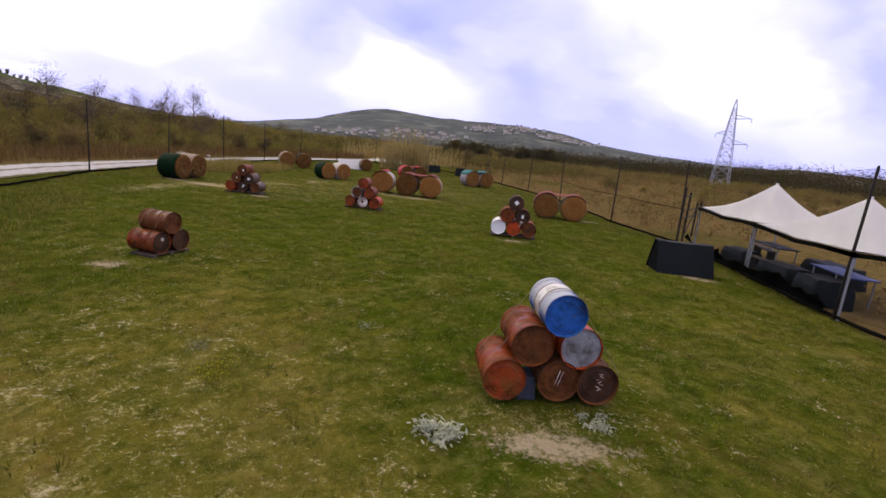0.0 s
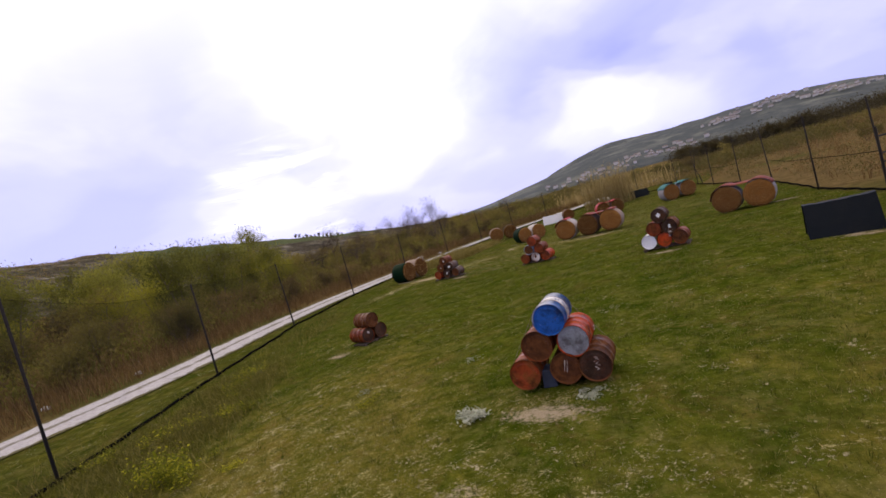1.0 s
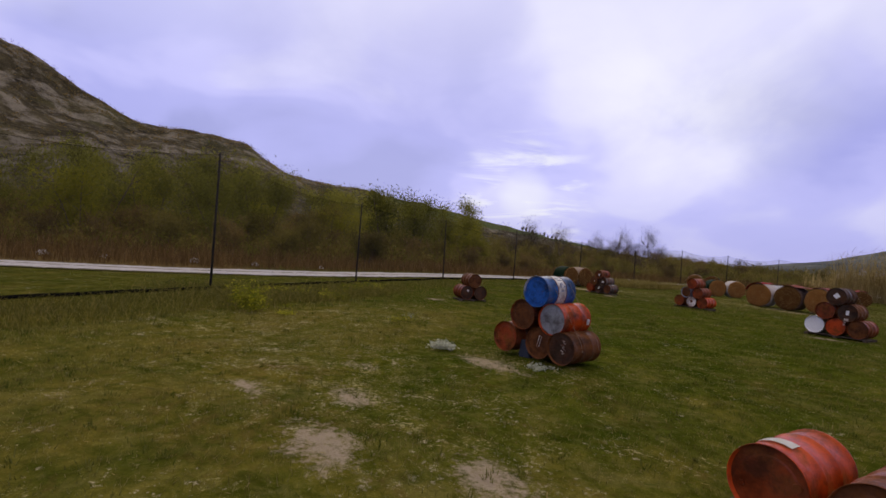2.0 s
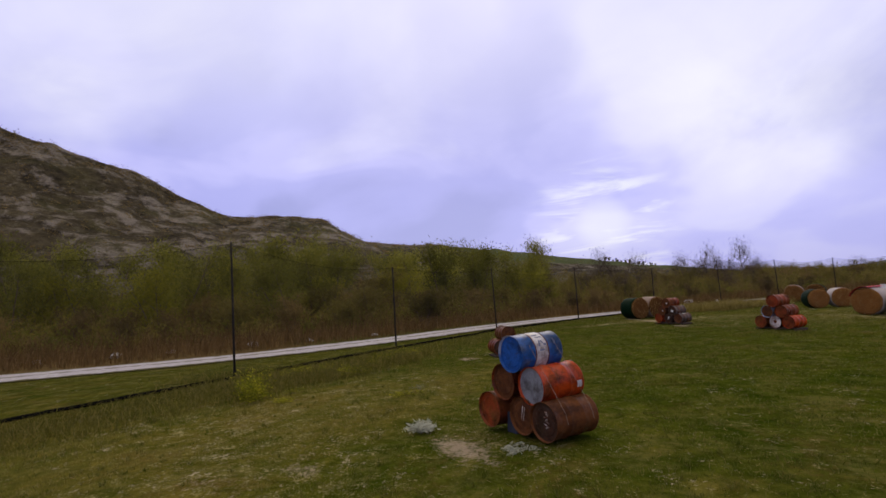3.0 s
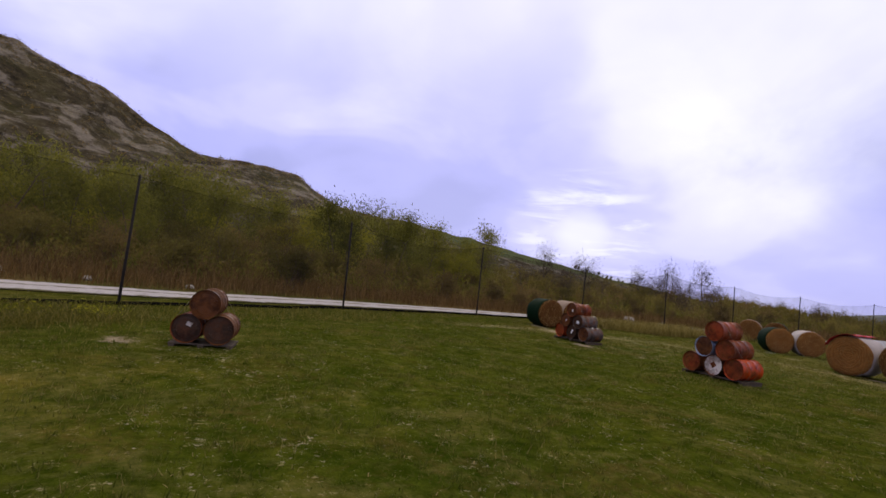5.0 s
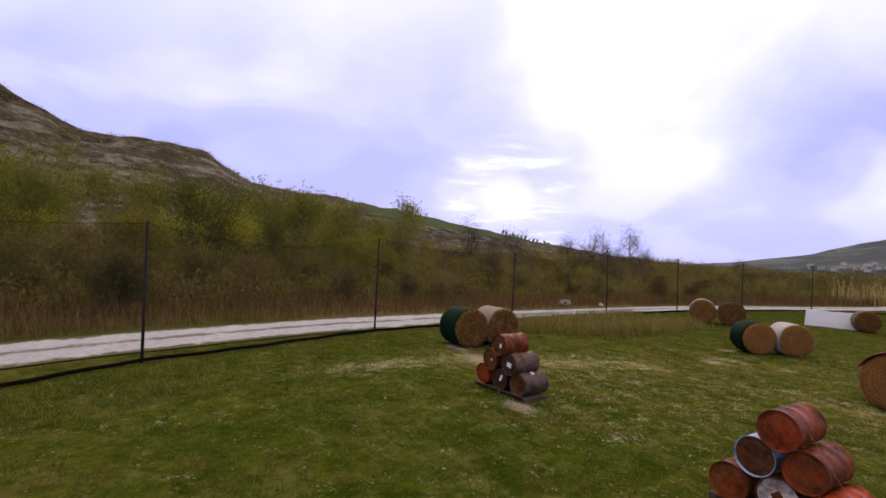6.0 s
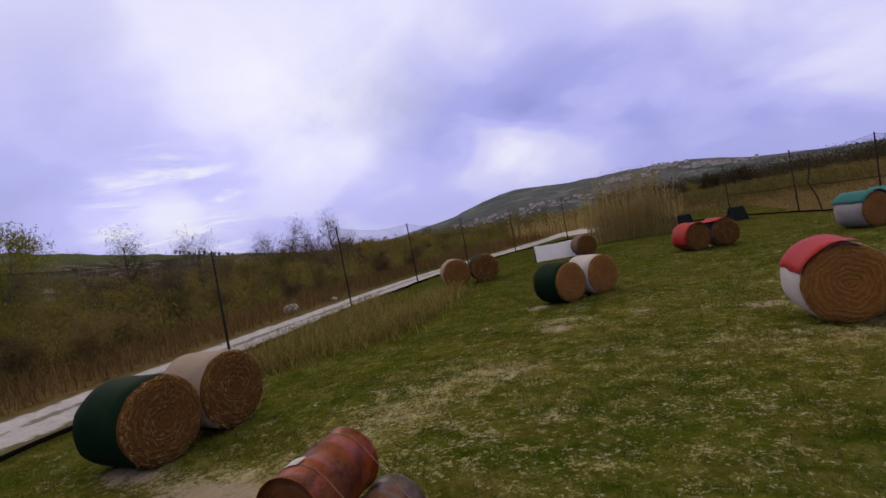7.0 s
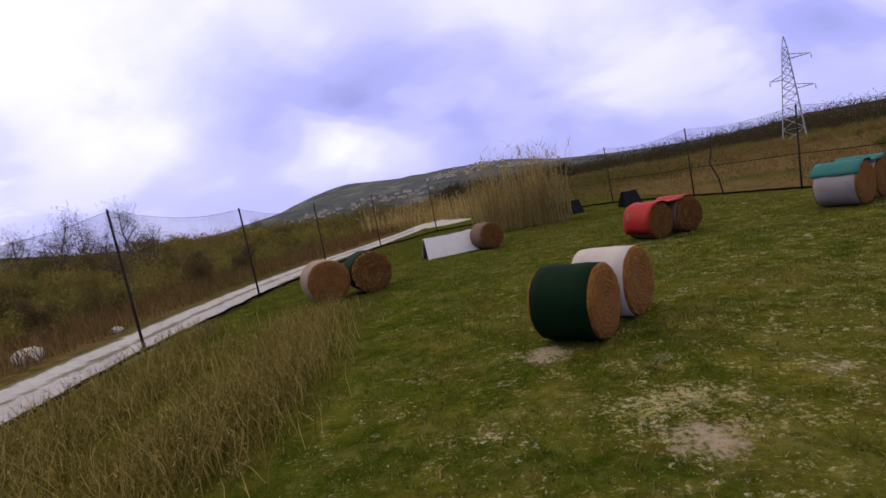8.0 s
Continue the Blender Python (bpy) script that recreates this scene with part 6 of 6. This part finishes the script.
def weed(x, y, s, mat_key, label, seed, n=420, tall=1.0, leaf_len=0.035, wide=0.24):
    """A leafy weed: a low mound of small leaves on short stems."""
    rs = np.random.RandomState(seed)
    n = int(n * 1.6)
    hub = rs.normal(0, 0.27, (9, 2))[rs.randint(0, 9, n)]
    c = np.column_stack([hub[:, 0] + rs.normal(0, 0.12, n), hub[:, 1] + rs.normal(0, 0.12, n), np.abs(rs.normal(0.09, 0.08, n)) * tall]) * s
    u = rs.normal(0, 1, (n, 3)); u[:, 2] *= 0.5; u /= np.linalg.norm(u, axis=1)[:, None]
    w = np.cross(u, rs.normal(0, 1, (n, 3))); w /= np.linalg.norm(w, axis=1)[:, None]
    k = leaf_len * s * rs.uniform(0.6, 1.4, n)[:, None]
    v = np.concatenate([c - u * k, c + w * k * wide, c + u * k, c - w * k * wide], 0)
    i = np.arange(n)
    ob = new("weed", soup("weed", v, np.stack([i, i + n, i + 2 * n, i + 3 * n], 1), M[mat_key]))
    ob.matrix_world = pose(x, y, 0.02)
    tagged(ob, label, "plant", "weeds in the field", "stuff")


weed(1.22, 2.95, 0.5, "leaf_silver", "low silver-leaved weed in the turf", 1, 260, 0.7, 0.085, 0.3)
weed(3.1, 3.5, 0.32, "leaf_silver", "small silver-leaved weed in the turf", 2, 200, 0.7, 0.09, 0.3)
weed(-0.22, 5.47, 0.35, "leaf_silver", "small silver-leaved weed in the turf", 3, 120)
weed(-2.05, 3.85, 0.35, "leaf_silver", "small silver-leaved weed in the turf", 4, 120)
for i, (x, y, s) in enumerate(((-3.2, 0.3, 0.5), (-3.7, 1.3, 0.4), (-2.6, 1.0, 0.4), (-8.3, 4.8, 1.1), (-9.2, 5.8, 0.9), (-7.4, 4.2, 0.8), (-1.5, 3.4, 0.5), (-6.0, 2.9, 0.9), (-6.6, 2.0, 1.0), (-5.6, 3.3, 0.7), (-7.2, 0.6, 0.8))):
    weed(x, y, s, "flower", "yellow-green flowering weed in the grass", 20 + i)


weed(-3.6, 0.25, 0.95, "flower", "bushy yellow-green weed in the grass by the fence", 40, 1000, 2.2, 0.034, 0.42)
weed(-9.7, 29.3, 0.3, "leaf_silver", "small grey-leaved weed in the turf", 5, 160)
bm = bmesh.new()
tube(bm, [(0, 0, 0.01), (0.08, 0.03, 0.03), (0.16, 0.03, 0.02), (0.25, 0.0, 0.01)], [0.006, 0.008, 0.007, 0.005], 6)
solid("stick", bm, M["straw"], "short pale bleached stick in the grass", "stick", pose(-12.25, 27.5, 0.02, 0, 0, 75))


def field_stone(x, y, s, seed):
    bm = bmesh.new()
    bmesh.ops.create_icosphere(bm, subdivisions=2, radius=s)
    for v in bm.verts:
        v.co *= 1 + 0.3 * noise.noise(v.co / s * 1.3 + Vector((seed, 0, 0)))
        v.co.z *= 0.6
    solid("boulder", bm, M["stone"], "pale boulder beside the track", "stone", pose(x, y, s * 0.35, 0, 0, seed * 50), "boulders beside the track")


for i, (y, o, s) in enumerate(((-6, 2.3, 0.3), (-3.5, 2.5, 0.22), (0.5, 2.4, 0.3), (3.5, 2.3, 0.2), (7.2, 2.2, 0.18), (36.5, 3.4, 0.4), (39, 2.6, 0.2), (-9.5, 2.6, 0.22))):
    field_stone(scrub_x(y) - o, y, s, i + 1)


def spoil(x, y, s):
    bm = bmesh.new()
    bmesh.ops.create_grid(bm, x_segments=16, y_segments=16, size=1)
    for v in bm.verts:
        r = v.co.length
        v.co.z = max(0, 0.35 * (1 - r * r)) * (1 + 0.4 * noise.noise(v.co * 3)) - 0.02
        v.co.x *= s
        v.co.y *= s * 0.8
    solid("gravel_heap", bm, M["stone"], "low pale heap of gravel beyond the fence", "gravel", pose(x, y, 0.0), smooth=True)


spoil(-15.3, 68.4, 3.2)


# ---- turf blades, thickest where the camera passes low ----
def blades():
    rs = np.random.RandomState(3)
    n = 330000
    x = rs.uniform(-20, 10.5, n)
    y = -5 + 66 * rs.uniform(0, 1, n) ** 1.35
    keep = inside(x, y) > 0.4
    soil = soilness(x, y)
    keep &= rs.rand(n) > soil * 1.5
    x, y = x[keep], y[keep]
    n = len(x)
    z = ground_height(x, y) - 0.004
    clump = np.array([noise.noise((a * 0.7, b * 0.7, 0)) for a, b in zip(x, y)])
    h = rs.uniform(0.02, 0.06, n) * (1 + 0.7 * np.clip(clump * 2, -0.6, 1.2))
    a = rs.uniform(0, 2 * np.pi, n)
    wd = 0.0045 + 0.00022 * np.maximum(0, y)
    s = np.column_stack([np.cos(a), np.sin(a), np.zeros(n)]) * wd[:, None]
    b = np.column_stack([x, y, z])
    t = b + np.column_stack([rs.normal(0, 0.45, n) * h, rs.normal(0, 0.45, n) * h, h])
    v = np.concatenate([b - s, b + s, t], 0)
    i = np.arange(n)
    f = np.stack([i, i + n, i + 2 * n], 1)
    patch = np.array([noise.fractal(Vector((p * 0.9, q * 0.9, 4.0)), 1.0, 2.0, 3) for p, q in zip(x, y)])
    d = np.clip((dryness(x, y) + 0.6 * patch - 0.02) * 1.3, 0, 1)
    d = np.where(rs.rand(n) < 0.10, 1.0, d)
    me = soup("turf_blades", v, f, M["blade"], {"dry": np.concatenate([d, d, d])})
    tagged(new("turf_blades", me), "short green and straw-coloured grass blades", "grass", kind="stuff")


blades()


def tufts():
    """Coarser dark green tufts standing out of the mown turf."""
    rs = np.random.RandomState(41)
    c = np.column_stack([rs.uniform(-19, 10, 3200), -4 + 62 * rs.uniform(0, 1, 3200) ** 1.3])
    c = c[inside(c[:, 0], c[:, 1]) > 0.9]
    n = 26
    size = np.repeat(rs.uniform(0.5, 1.4, len(c)), n)
    a = rs.uniform(0, 2 * np.pi, len(c) * n)
    r = np.abs(rs.normal(0, 0.09, len(c) * n)) * size
    b = np.repeat(c, n, 0) + np.column_stack([r * np.cos(a), r * np.sin(a)])
    m = len(b)
    h = rs.uniform(0.02, 0.075, m) * size
    out = np.column_stack([np.cos(a), np.sin(a)]) * (h * rs.uniform(0.2, 0.9, m))[:, None]
    base = np.column_stack([b, ground_height(b[:, 0], b[:, 1]) - 0.004])
    side = np.column_stack([-np.sin(a), np.cos(a), np.zeros(m)]) * 0.006
    tip = base + np.column_stack([out, h])
    i = np.arange(m)
    d = np.clip(np.repeat(rs.normal(0.22, 0.25, len(c)), n), 0, 1)
    me = soup("grass_tufts", np.concatenate([base - side, base + side, tip], 0), np.stack([i, i + m, i + 2 * m], 1), M["blade"], {"dry": np.concatenate([d, d, d])})
    tagged(new("grass_tufts", me), "coarse dark green grass tufts in the turf", "grass", kind="stuff")


tufts()


def straw_bits():
    """Cut straw strewn on the turf."""
    rs = np.random.RandomState(9)
    n0 = 5000
    fx, fy = rs.uniform(-18, 9, n0), -4 + 50 * rs.uniform(0, 1, n0)
    lump = np.array([noise.fractal(Vector((p * 0.8, q * 0.8, 9.0)), 1.0, 2.0, 4) for p, q in zip(fx, fy)])
    keep = (lump + dryness(fx, fy) * 0.7 > 0.38) & (inside(fx, fy) > 0.9)
    fx, fy = fx[keep], fy[keep]
    spots = [(-13.2, 18.3, 0.45, 1.5, 700), (-12.3, 21.2, 0.8, 0.5, 500), (-15.0, 21.3, 1.3, 0.5, 400), (-7.5, 28.5, 3.5, 2.5, 300), (-4.2, 25.3, 2.0, 0.6, 500), (2.3, 3.3, 1.2, 0.5, 150), (-5, 31, 6, 5, 600), (0, 12, 8, 8, 350), (-10, 29, 2, 2, 300), (-2, 1, 5, 3, 250), (3.5, 10, 3, 3, 200)]
    x = np.concatenate([rs.normal(c[0], c[2], c[4]) for c in spots] + [fx])
    y = np.concatenate([rs.normal(c[1], c[3], c[4]) for c in spots] + [fy])
    n = len(x)
    a = rs.uniform(0, 2 * np.pi, n)
    ln = rs.uniform(0.01, 0.04, n)[:, None]
    b = np.column_stack([x, y, ground_height(x, y) + rs.uniform(0.01, 0.05, n)])
    d = np.column_stack([np.cos(a), np.sin(a), rs.normal(0, 0.2, n)]) * ln
    s = np.column_stack([-np.sin(a), np.cos(a), np.zeros(n)]) * 0.004
    v = np.concatenate([b - d - s, b - d + s, b + d + s * 0.6, b + d - s * 0.6], 0)
    i = np.arange(n)
    me = soup("straw_bits", v, np.stack([i, i + n, i + 2 * n, i + 3 * n], 1), M["straw"])
    tagged(new("straw_bits", me), "pale cut straw strewn on the turf", "straw", kind="stuff")


straw_bits()

# the whole plan to metres
bpy.context.view_layer.update()
for ob in list(bpy.data.objects):
    if ob.parent is None and ob.type in {"MESH", "EMPTY"}:
        ob.matrix_world = Matrix.Scale(UNIT, 4) @ ob.matrix_world
